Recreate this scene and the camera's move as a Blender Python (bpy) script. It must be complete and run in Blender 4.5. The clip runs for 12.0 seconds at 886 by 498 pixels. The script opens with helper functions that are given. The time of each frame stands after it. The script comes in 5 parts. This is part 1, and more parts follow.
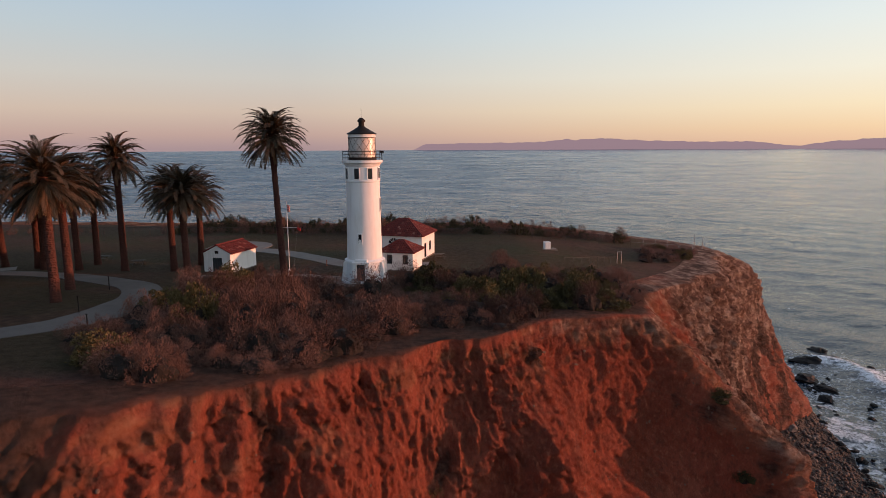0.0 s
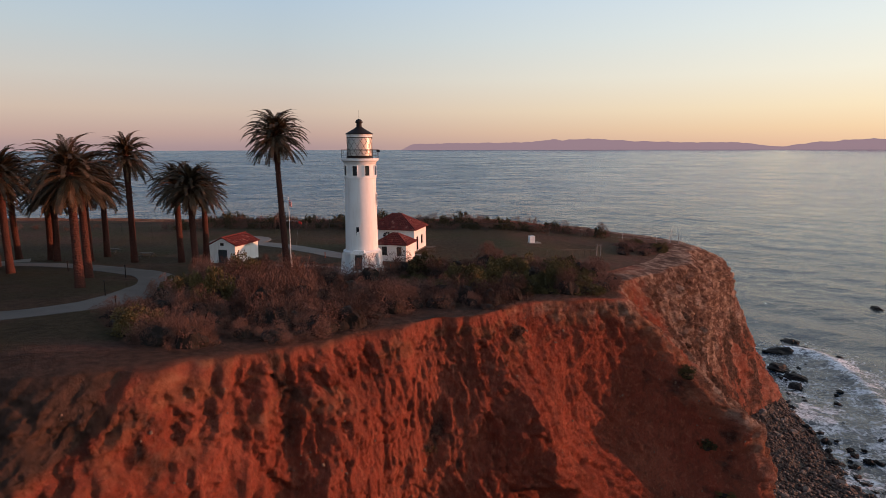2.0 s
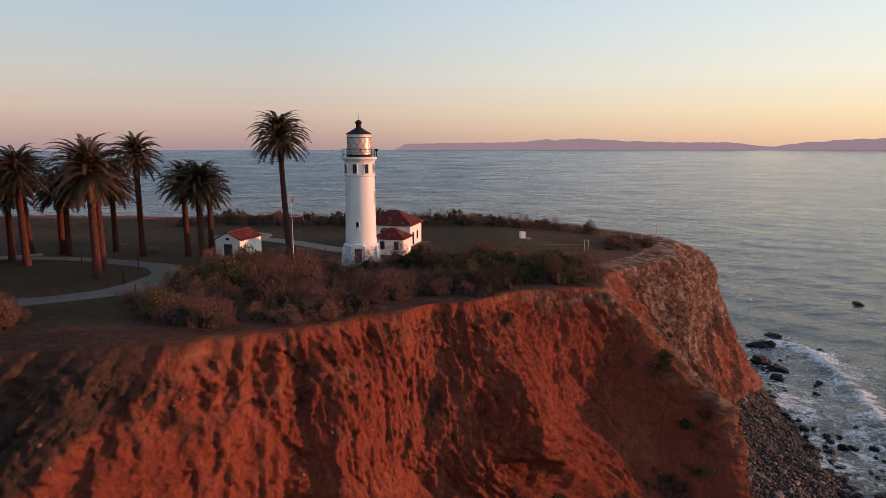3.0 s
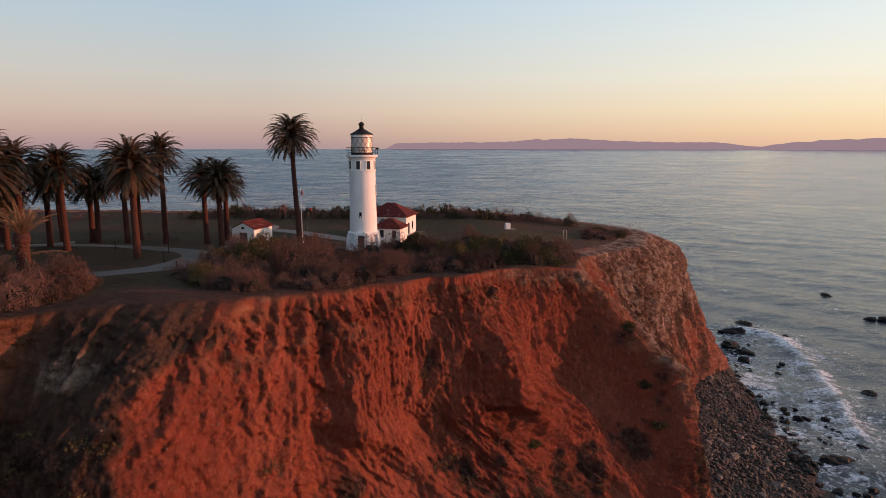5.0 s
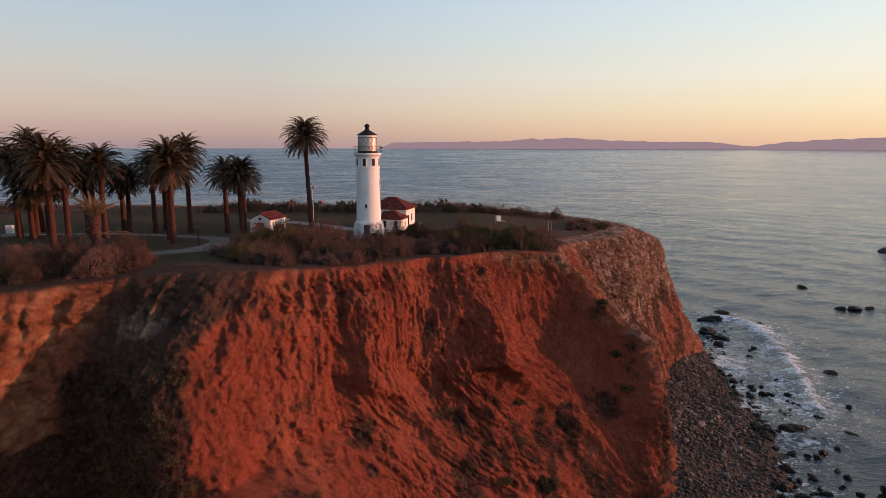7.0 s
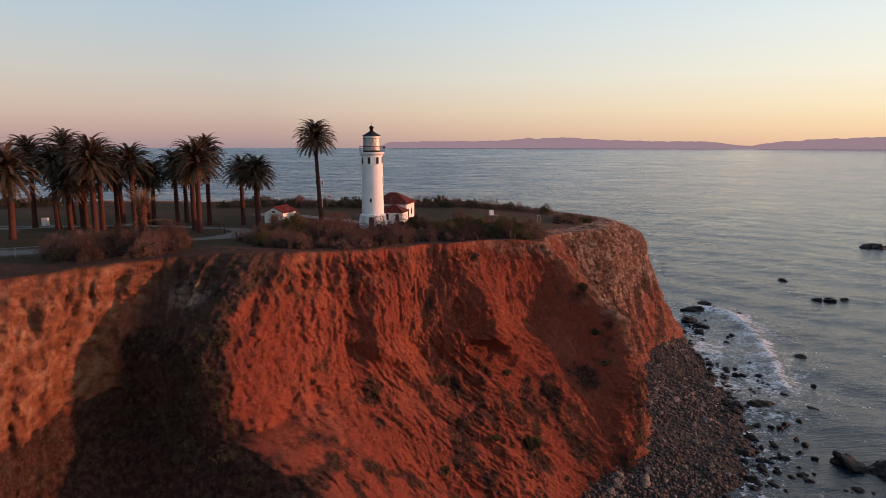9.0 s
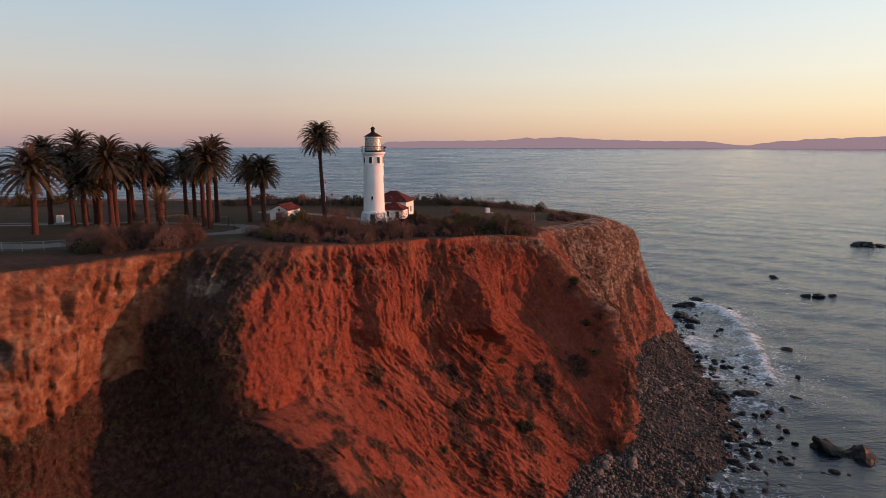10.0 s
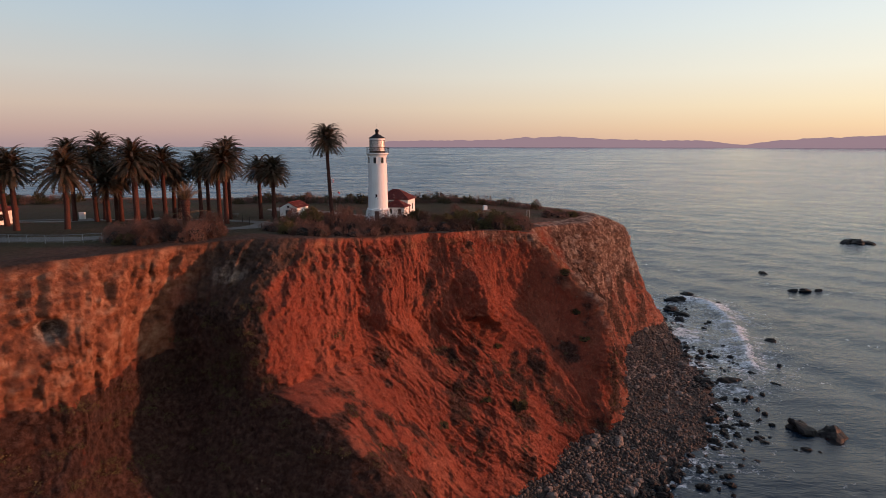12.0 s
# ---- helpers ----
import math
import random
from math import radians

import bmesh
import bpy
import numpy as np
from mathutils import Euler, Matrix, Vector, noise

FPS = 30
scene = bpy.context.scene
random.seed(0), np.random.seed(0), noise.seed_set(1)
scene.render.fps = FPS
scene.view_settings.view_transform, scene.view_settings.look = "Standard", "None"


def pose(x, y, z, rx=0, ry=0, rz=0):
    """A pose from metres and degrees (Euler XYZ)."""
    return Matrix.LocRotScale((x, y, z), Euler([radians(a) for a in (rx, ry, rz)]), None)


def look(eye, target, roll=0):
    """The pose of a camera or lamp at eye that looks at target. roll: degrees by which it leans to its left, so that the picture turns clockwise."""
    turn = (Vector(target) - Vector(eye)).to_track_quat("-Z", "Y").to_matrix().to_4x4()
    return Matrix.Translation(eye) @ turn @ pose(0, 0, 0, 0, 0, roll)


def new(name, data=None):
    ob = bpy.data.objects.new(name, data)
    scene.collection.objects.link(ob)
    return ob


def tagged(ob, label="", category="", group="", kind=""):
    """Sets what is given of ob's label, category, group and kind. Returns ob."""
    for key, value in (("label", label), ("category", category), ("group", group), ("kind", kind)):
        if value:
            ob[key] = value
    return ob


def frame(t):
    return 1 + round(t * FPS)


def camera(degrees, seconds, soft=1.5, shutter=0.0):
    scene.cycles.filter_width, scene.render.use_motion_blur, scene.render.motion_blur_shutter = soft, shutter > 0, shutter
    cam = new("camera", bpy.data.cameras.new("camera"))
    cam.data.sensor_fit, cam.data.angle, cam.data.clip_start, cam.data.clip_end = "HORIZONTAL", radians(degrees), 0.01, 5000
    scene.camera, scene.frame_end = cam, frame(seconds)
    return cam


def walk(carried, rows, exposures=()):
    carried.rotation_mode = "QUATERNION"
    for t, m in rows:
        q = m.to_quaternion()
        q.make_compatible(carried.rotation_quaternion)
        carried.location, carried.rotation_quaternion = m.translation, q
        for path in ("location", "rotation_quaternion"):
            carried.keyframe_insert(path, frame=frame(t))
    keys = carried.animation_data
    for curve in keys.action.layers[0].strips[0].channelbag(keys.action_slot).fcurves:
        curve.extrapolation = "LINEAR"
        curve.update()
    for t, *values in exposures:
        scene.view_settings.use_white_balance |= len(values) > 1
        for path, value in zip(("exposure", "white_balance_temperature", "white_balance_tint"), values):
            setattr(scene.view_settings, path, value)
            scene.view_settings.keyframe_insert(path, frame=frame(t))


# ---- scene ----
cam = camera(72.0, 12.0, 0.5)
# seconds, eye (x, y, z), yaw, pitch, roll
PATH = [
    (0, 0.478, -2.055, 16.349, 0.938, -9.451, -0.300),
    (0.5, 0.400, -2.891, 16.332, 0.728, -9.451, -0.258),
    (1, 0.301, -4.291, 16.311, 0.442, -9.452, -0.218),
    (1.5, 0.185, -6.067, 16.289, 0.114, -9.456, -0.181),
    (2, 0.057, -8.113, 16.264, -0.228, -9.462, -0.146),
    (2.5, -0.081, -10.374, 16.239, -0.564, -9.470, -0.114),
    (3, -0.224, -12.821, 16.214, -0.878, -9.479, -0.084),
    (3.5, -0.371, -15.435, 16.190, -1.161, -9.489, -0.057),
    (4, -0.519, -18.197, 16.167, -1.407, -9.500, -0.032),
    (4.5, -0.666, -21.080, 16.147, -1.614, -9.512, -0.009),
    (5, -0.810, -24.052, 16.130, -1.784, -9.525, 0.011),
    (5.5, -0.950, -27.073, 16.116, -1.920, -9.539, 0.029),
    (6, -1.086, -30.106, 16.107, -2.029, -9.552, 0.044),
    (6.5, -1.217, -33.115, 16.104, -2.117, -9.567, 0.057),
    (7, -1.342, -36.075, 16.107, -2.191, -9.581, 0.068),
    (7.5, -1.463, -38.973, 16.116, -2.258, -9.595, 0.076),
    (8, -1.580, -41.811, 16.133, -2.324, -9.610, 0.082),
    (8.5, -1.694, -44.602, 16.159, -2.394, -9.624, 0.085),
    (9, -1.807, -47.369, 16.194, -2.470, -9.638, 0.086),
    (9.5, -1.920, -50.126, 16.239, -2.552, -9.652, 0.084),
    (10, -2.036, -52.867, 16.295, -2.634, -9.666, 0.080),
    (10.5, -2.157, -55.535, 16.362, -2.709, -9.680, 0.074),
    (11, -2.287, -57.991, 16.441, -2.763, -9.693, 0.065),
    (11.5, -2.429, -59.967, 16.534, -2.777, -9.707, 0.054),
    (12, -2.587, -61.016, 16.640, -2.726, -9.720, 0.040),
]
walk(cam, [(t, pose(x, y, z, 90 + pitch, 0, yaw) @ pose(0, 0, 0, 0, 0, roll)) for t, x, y, z, yaw, pitch, roll in PATH])

# ---- light ----
SUN_AZ, SUN_EL = 89.0, 3.2          # degrees clockwise from +y, degrees up
GLOW_AZ = 83.0                      # middle of the bright part of the sky
world = bpy.data.worlds.new("evening_sky")
scene.world = world
world.use_nodes = True
wt = world.node_tree
sky = wt.nodes.new("ShaderNodeTexSky")
sky.sky_type = "NISHITA"
sky.sun_disc = False
sky.sun_elevation = radians(SUN_EL)
sky.sun_rotation = radians(SUN_AZ)
# the clear evening gradient: away from the sun and towards it, by height
coord = wt.nodes.new("ShaderNodeTexCoord")
split = wt.nodes.new("ShaderNodeSeparateXYZ")
wt.links.new(coord.outputs["Generated"], split.inputs[0])


def sky_ramp(stops):
    r = wt.nodes.new("ShaderNodeValToRGB")
    e = r.color_ramp.elements
    while len(e) < len(stops):
        e.new(0.5)
    for el, (deg, c) in zip(e, stops):
        el.position, el.color = math.sin(radians(deg)), (*c, 1)
    wt.links.new(split.outputs["Z"], r.inputs["Fac"])
    return r.outputs["Color"]


away = sky_ramp([(0, (0.40, 0.285, 0.30)), (1.2, (0.52, 0.36, 0.325)), (3.2, (0.62, 0.49, 0.41)), (6, (0.60, 0.57, 0.53)), (9.5, (0.51, 0.58, 0.62)), (13, (0.44, 0.56, 0.68)), (24, (0.30, 0.45, 0.65)), (34, (0.17, 0.28, 0.46)), (52, (0.11, 0.18, 0.31)), (90, (0.07, 0.11, 0.20))])
toward = sky_ramp([(0, (0.87, 0.54, 0.35)), (1.5, (0.96, 0.69, 0.42)), (3.2, (0.98, 0.81, 0.55)), (6, (0.94, 0.89, 0.74)), (9.5, (0.84, 0.88, 0.84)), (13, (0.74, 0.83, 0.88)), (22, (1.02, 1.03, 1.05)), (36, (1.08, 1.08, 1.12)), (54, (0.40, 0.45, 0.55)), (90, (0.09, 0.13, 0.24))])
facing = wt.nodes.new("ShaderNodeVectorMath")
facing.operation = "DOT_PRODUCT"
facing.inputs[1].default_value = (math.sin(radians(GLOW_AZ)), math.cos(radians(GLOW_AZ)), 0)
wt.links.new(coord.outputs["Generated"], facing.inputs[0])
span = wt.nodes.new("ShaderNodeMapRange")
span.inputs["From Min"].default_value, span.inputs["From Max"].default_value = -0.12, 0.78
wt.links.new(facing.outputs["Value"], span.inputs["Value"])
both = wt.nodes.new("ShaderNodeMix")
both.data_type = "RGBA"
wt.links.new(span.outputs["Result"], both.inputs[0])
wt.links.new(away, both.inputs[6])
wt.links.new(toward, both.inputs[7])
thin = wt.nodes.new("ShaderNodeMix")
thin.data_type, thin.blend_type = "RGBA", "ADD"
thin.inputs[0].default_value = 0.01
wt.links.new(both.outputs[2], thin.inputs[6])
wt.links.new(sky.outputs["Color"], thin.inputs[7])
wt.links.new(thin.outputs[2], wt.nodes["Background"].inputs["Color"])
wt.nodes["Background"].inputs["Strength"].default_value = 1.0
sun = new("sun", bpy.data.lights.new("sun", "SUN"))
sun.data.energy, sun.data.angle, sun.data.color = 4.4, radians(0.6), (1.0, 0.37, 0.20)
sun_dir = Vector((math.sin(radians(SUN_AZ)) * math.cos(radians(SUN_EL)), math.cos(radians(SUN_AZ)) * math.cos(radians(SUN_EL)), math.sin(radians(SUN_EL))))
sun.matrix_world = look(sun_dir * 300, (0, 0, 0))

# ---- number helpers ----


def hash3(ix, iy, iz):
    h = (ix * 374761393 + iy * 668265263 + iz * 2147483647 + 12345) & 0xFFFFFFFF
    h = ((h ^ (h >> 13)) * 1274126177) & 0xFFFFFFFF
    h = ((h ^ (h >> 16)) * 2246822519) & 0xFFFFFFFF
    return ((h ^ (h >> 15)) & 0xFFFFFF) / 16777215.0


def vnoise(x, y, z=0.0):
    """Smooth value noise, -1 to 1, on arrays."""
    x, y, z = np.broadcast_arrays(np.asarray(x, float), np.asarray(y, float), np.asarray(z, float))
    ix, iy, iz = (np.floor(v).astype(np.int64) for v in (x, y, z))
    fx, fy, fz = x - ix, y - iy, z - iz
    fx, fy, fz = (v * v * v * (v * (v * 6 - 15) + 10) for v in (fx, fy, fz))
    total = 0.0
    for a in (0, 1):
        for b in (0, 1):
            for c in (0, 1):
                w = (fx if a else 1 - fx) * (fy if b else 1 - fy) * (fz if c else 1 - fz)
                total = total + w * hash3(ix + a, iy + b, iz + c)
    return total * 2 - 1


def fbm(x, y, z=0.0, octaves=4, gain=0.5):
    total, amp, s = 0.0, 1.0, 1.0
    for o in range(octaves):
        total = total + amp * vnoise(np.asarray(x) * s + 17.3 * o, np.asarray(y) * s - 9.1 * o, np.asarray(z) * s + 4.7 * o)
        amp, s = amp * gain, s * 2.03
    return total


def ridged(x, y, z=0.0, octaves=3):
    total, amp, s = 0.0, 1.0, 1.0
    for o in range(octaves):
        total = total + amp * (1 - 2 * np.abs(vnoise(np.asarray(x) * s + 31.7 * o, np.asarray(y) * s + 5.3 * o, np.asarray(z) * s)))
        amp, s = amp * 0.5, s * 2.1
    return total


def sstep(a, b, v):
    t = np.clip((np.asarray(v, float) - a) / (b - a), 0, 1)
    return t * t * (3 - 2 * t)


def ground_z(x, y):
    """Height of the headland's top."""
    x, y = np.asarray(x, float), np.asarray(y, float)
    y0 = 60 + 19 * sstep(12, 34, -x)
    slope = 0.09 - 0.015 * sstep(12, 34, -x)
    z = np.minimum(slope * np.maximum(0, y0 - y), 3.5)
    z = z - 0.1 * np.maximum(0, x - 12) * sstep(40, 70, y + x * 0.4)
    return z + 0.12 * vnoise(x * 0.12, y * 0.12) + 0.03 * vnoise(x * 0.7, y * 0.7)


def gz(x, y):
    return float(ground_z(x, y))


def curve_through(pts, n):
    """Catmull-Rom through the points, n samples a span."""
    p = np.array(pts, float)
    p = np.vstack([2 * p[0] - p[1], p, 2 * p[-1] - p[-2]])
    out = []
    for i in range(1, len(p) - 2):
        k = n[i - 1] if hasattr(n, "__len__") else n
        t = np.linspace(0, 1, k, endpoint=False)[:, None]
        a, b, c, d = p[i - 1], p[i], p[i + 1], p[i + 2]
        out.append(0.5 * (2 * b + (c - a) * t + (2 * a - 5 * b + 4 * c - d) * t * t + (3 * b - a - 3 * c + d) * t ** 3))
    out.append(p[-2][None])
    return np.vstack(out)


# ---- mesh helpers ----


def mesh_from(name, verts, faces, mat, smooth=True, attrs=()):
    me = bpy.data.meshes.new(name)
    v = np.asarray(verts, np.float32)
    f = np.asarray(faces, np.int32)
    me.vertices.add(len(v))
    me.vertices.foreach_set("co", v.ravel())
    k = f.shape[1]
    me.loops.add(f.size)
    me.loops.foreach_set("vertex_index", f.ravel())
    me.polygons.add(len(f))
    me.polygons.foreach_set("loop_start", np.arange(0, f.size, k, dtype=np.int32))
    me.update(calc_edges=True)
    me.polygons.foreach_set("use_smooth", np.full(len(f), smooth))
    for key, values in attrs:
        at = me.attributes.new(key, "FLOAT", "POINT")
        at.data.foreach_set("value", np.asarray(values, np.float32))
    me.materials.append(mat)
    return me


def grid_faces(nu, nv):
    i = (np.arange(nu - 1)[:, None] * nv + np.arange(nv - 1)[None]).ravel()
    return np.stack([i, i + nv, i + nv + 1, i + 1], 1)


def part(name, bm, material, parent=None, label="", smooth=False):
    me = bpy.data.meshes.new(name)
    bm.to_mesh(me)
    bm.free()
    for p in me.polygons:
        p.use_smooth = bool(smooth)
    if smooth:
        me.set_sharp_from_angle(angle=radians(32))
    me.materials.append(material)
    ob = new(name, me)
    if parent is not None:
        ob.parent = parent
    if label:
        tagged(ob, label)
    return ob


def empty(name, m, label, category, group="", kind=""):
    ob = new(name)
    ob.empty_display_size = 0.3
    ob.matrix_world = m
    return tagged(ob, label, category, group, kind)


def add_box(bm, x0, y0, z0, x1, y1, z1, bevel=0.0):
    r = bmesh.ops.create_cube(bm, size=1, matrix=Matrix.Translation(((x0 + x1) / 2, (y0 + y1) / 2, (z0 + z1) / 2)) @ Matrix.Diagonal((x1 - x0, y1 - y0, z1 - z0, 1)))
    if bevel:
        es = list({e for v in r["verts"] for e in v.link_edges})
        bmesh.ops.bevel(bm, geom=es, offset=bevel, segments=2, affect="EDGES")
    return bm


def box(x0, y0, z0, x1, y1, z1, bevel=0.0):
    return add_box(bmesh.new(), x0, y0, z0, x1, y1, z1, bevel)


def add_tube(bm, a, b, r0, r1=None, n=8):
    a, b = Vector(a), Vector(b)
    r1 = r0 if r1 is None else r1
    d = b - a
    m = Matrix.Translation((a + b) / 2) @ d.to_track_quat("Z", "Y").to_matrix().to_4x4()
    bmesh.ops.create_cone(bm, cap_ends=True, segments=n, radius1=r0, radius2=r1, depth=d.length, matrix=m)
    return bm


def tube(a, b, r0, r1=None, n=8):
    return add_tube(bmesh.new(), a, b, r0, r1, n)


def lathe(profile, n=48, a0=0.0, a1=2 * math.pi):
    """A solid of revolution about z from (radius, height) pairs."""
    bm = bmesh.new()
    full = abs(a1 - a0 - 2 * math.pi) < 1e-6
    rings = []
    for r, z in profile:
        if r < 1e-5:
            rings.append([bm.verts.new((0, 0, z))])
        else:
            k = n if full else n + 1
            rings.append([bm.verts.new((r * math.cos(a0 + (a1 - a0) * i / n), r * math.sin(a0 + (a1 - a0) * i / n), z)) for i in range(k)])
    for lo, hi in zip(rings, rings[1:]):
        for i in range(n):
            j = (i + 1) % n if full else i + 1
            if len(lo) == 1 and len(hi) == 1:
                continue
            if len(lo) == 1:
                bm.faces.new((lo[0], hi[j], hi[i]))
            elif len(hi) == 1:
                bm.faces.new((lo[i], lo[j], hi[0]))
            else:
                bm.faces.new((lo[i], lo[j], hi[j], hi[i]))
    bmesh.ops.recalc_face_normals(bm, faces=bm.faces)
    return bm


# ---- materials ----


class Nodes:
    """Short-hand for a node material."""

    def __init__(self, name, rough=0.8, metal=0.0, spec=0.3):
        self.mat = bpy.data.materials.new(name)
        self.mat.use_nodes = True
        self.t = self.mat.node_tree
        self.b = self.t.nodes["Principled BSDF"]
        self.b.inputs["Roughness"].default_value = rough
        self.b.inputs["Metallic"].default_value = metal
        self.b.inputs["Specular IOR Level"].default_value = spec
        self.co = self.t.nodes.new("ShaderNodeTexCoord").outputs["Object"]

    def put(self, value, socket):
        if hasattr(value, "links"):
            self.t.links.new(value, socket)
        elif isinstance(value, tuple):
            socket.default_value = (*value, 1.0) if len(value) == 3 else value
        else:
            socket.default_value = value

    def noise(self, scale, detail=4.0, stretch=None, rough=0.55, dist=0.0, co=None):
        n = self.t.nodes.new("ShaderNodeTexNoise")
        n.inputs["Scale"].default_value = scale
        n.inputs["Detail"].default_value = detail
        n.inputs["Roughness"].default_value = rough
        n.inputs["Distortion"].default_value = dist
        co = co or self.co
        if stretch:
            m = self.t.nodes.new("ShaderNodeMapping")
            m.inputs["Scale"].default_value = stretch
            self.t.links.new(co, m.inputs["Vector"])
            co = m.outputs["Vector"]
        self.t.links.new(co, n.inputs["Vector"])
        return n.outputs["Fac"]

    def voronoi(self, scale, feature="F1", out="Distance", stretch=None):
        n = self.t.nodes.new("ShaderNodeTexVoronoi")
        n.feature = feature
        n.inputs["Scale"].default_value = scale
        co = self.co
        if stretch:
            m = self.t.nodes.new("ShaderNodeMapping")
            m.inputs["Scale"].default_value = stretch
            self.t.links.new(co, m.inputs["Vector"])
            co = m.outputs["Vector"]
        self.t.links.new(co, n.inputs["Vector"])
        return n.outputs[out]

    def attr(self, name):
        n = self.t.nodes.new("ShaderNodeAttribute")
        n.attribute_name = name
        return n.outputs["Fac"]

    def random(self):
        return self.t.nodes.new("ShaderNodeObjectInfo").outputs["Random"]

    def island(self):
        return self.t.nodes.new("ShaderNodeNewGeometry").outputs["Random Per Island"]

    def ramp(self, fac, *stops):
        n = self.t.nodes.new("ShaderNodeValToRGB")
        e = n.color_ramp.elements
        while len(e) < len(stops):
            e.new(0.5)
        for el, (p, c) in zip(e, stops):
            el.position = p
            el.color = (*c, 1) if isinstance(c, tuple) else (c, c, c, 1)
        self.t.links.new(fac, n.inputs["Fac"])
        return n.outputs["Color"]

    def mix(self, fac, a, b, mode="MIX"):
        n = self.t.nodes.new("ShaderNodeMix")
        n.data_type, n.blend_type = "RGBA", mode
        self.put(fac, n.inputs[0])
        self.put(a, n.inputs[6])
        self.put(b, n.inputs[7])
        return n.outputs[2]

    def math(self, op, a, b=0.0):
        n = self.t.nodes.new("ShaderNodeMath")
        n.operation = op
        self.put(a, n.inputs[0])
        self.put(b, n.inputs[1])
        return n.outputs[0]

    def color(self, c):
        self.put(c, self.b.inputs["Base Color"])
        return self

    def rough(self, c):
        self.put(c, self.b.inputs["Roughness"])
        return self

    def bump(self, h, strength=0.5, dist=0.1, after=None):
        n = self.t.nodes.new("ShaderNodeBump")
        n.inputs["Strength"].default_value = strength
        n.inputs["Distance"].default_value = dist
        self.t.links.new(h, n.inputs["Height"])
        if after is not None:
            self.t.links.new(after, n.inputs["Normal"])
        self.t.links.new(n.outputs["Normal"], self.b.inputs["Normal"])
        return n.outputs["Normal"]


def plain(name, c, rough=0.7, metal=0.0, vary=0.25, scale=3.0, bump=0.15, spec=0.3):
    """One colour with grain, stains and fine relief."""
    n = Nodes(name, rough, metal, spec)
    big, fine = n.noise(scale * 0.25, 3), n.noise(scale * 6, 5)
    dark = tuple(v * (1 - vary) for v in c)
    light = tuple(min(1, v * (1 + vary * 0.6)) for v in c)
    n.color(n.mix(0.35, n.ramp(big, (0.3, dark), (0.7, light)), n.ramp(fine, (0.3, dark), (0.7, light))))
    n.bump(fine, bump, 0.02)
    return n.mat


n = Nodes("cliff_earth", 0.95, 0, 0.1)
big, mid, fine = n.noise(0.09, 4), n.noise(0.5, 6, (1, 1, 0.45)), n.noise(3.0, 8, (1, 1, 0.7))
grit = n.voronoi(2.2)
clay = n.ramp(big, (0.3, (0.215, 0.051, 0.031)), (0.5, (0.30, 0.072, 0.043)), (0.72, (0.365, 0.115, 0.070)))
clay = n.mix(n.ramp(mid, (0.45, 0.0), (0.68, 0.7)), clay, (0.20, 0.058, 0.036))
clay = n.mix(n.ramp(fine, (0.54, 0.0), (0.66, 0.32)), clay, (0.50, 0.20, 0.115))
clay = n.mix(n.ramp(n.noise(7.0, 7, (1, 1, 0.5), 0.7), (0.50, 0.0), (0.68, 0.55)), clay, (0.11, 0.034, 0.022))
clay = n.mix(n.ramp(n.noise(2.2, 7, (1, 1, 0.5), 0.62), (0.52, 0.0), (0.66, 0.6)), clay, (0.14, 0.05, 0.034))
sand = n.ramp(n.noise(0.4, 8, (1, 1, 1.8), 0.62), (0.32, (0.11, 0.048, 0.032)), (0.50, (0.28, 0.105, 0.055)), (0.68, (0.46, 0.24, 0.145)))
clay = n.mix(n.attr("tan"), clay, sand)
stone = n.ramp(n.mix(0.5, n.noise(0.8, 8, (1, 1, 1.6), 0.68), n.noise(0.45, 7, (1, 1, 0.35), 0.66)), (0.38, (0.034, 0.022, 0.018)), (0.49, (0.145, 0.092, 0.070)), (0.60, (0.42, 0.31, 0.24)))
veg = n.ramp(n.noise(1.6, 8, None, 0.7), (0.38, (0.016, 0.011, 0.009)), (0.50, (0.045, 0.028, 0.022)), (0.64, (0.115, 0.070, 0.055)))
c = n.mix(n.attr("soil"), clay, n.ramp(n.noise(1.5, 8), (0.3, (0.055, 0.034, 0.025)), (0.7, (0.130, 0.070, 0.050))))
c = n.mix(n.attr("rock"), c, stone)
c = n.mix(n.attr("veg"), c, veg)
n.color(c)
crack = n.voronoi(0.8, "DISTANCE_TO_EDGE", "Distance", (1, 1, 0.62))
block = n.math("MULTIPLY", n.ramp(crack, (0.0, 0.0), (0.16, 1.0)), n.math("MAXIMUM", n.attr("rock"), n.attr("tan")))
first = n.bump(n.noise(1.0, 9, (1, 1, 0.34), 0.66), 0.9, 0.8)
second = n.bump(block, 0.7, 0.22, first)
third = n.bump(n.noise(4.0, 8, (1, 1, 0.6), 0.72), 1.0, 0.35, second)
n.bump(n.noise(11.0, 6, (1, 1, 0.7), 0.75), 0.8, 0.12, third)
CLIFF = n.mat

n = Nodes("headland_soil", 0.95, 0, 0.1)
big, fine = n.noise(0.06, 5), n.noise(1.5, 8)
grass = n.ramp(big, (0.3, (0.036, 0.025, 0.015)), (0.5, (0.054, 0.038, 0.020)), (0.7, (0.038, 0.042, 0.016)))
grass = n.mix(n.ramp(fine, (0.4, 0.0), (0.75, 0.6)), grass, (0.100, 0.068, 0.044))
dirt = n.ramp(fine, (0.3, (0.055, 0.031, 0.024)), (0.7, (0.120, 0.060, 0.044)))
n.color(n.mix(n.attr("bare"), grass, dirt))
n.bump(n.noise(1.6, 10, None, 0.7), 1.0, 0.5)
SOIL = n.mat

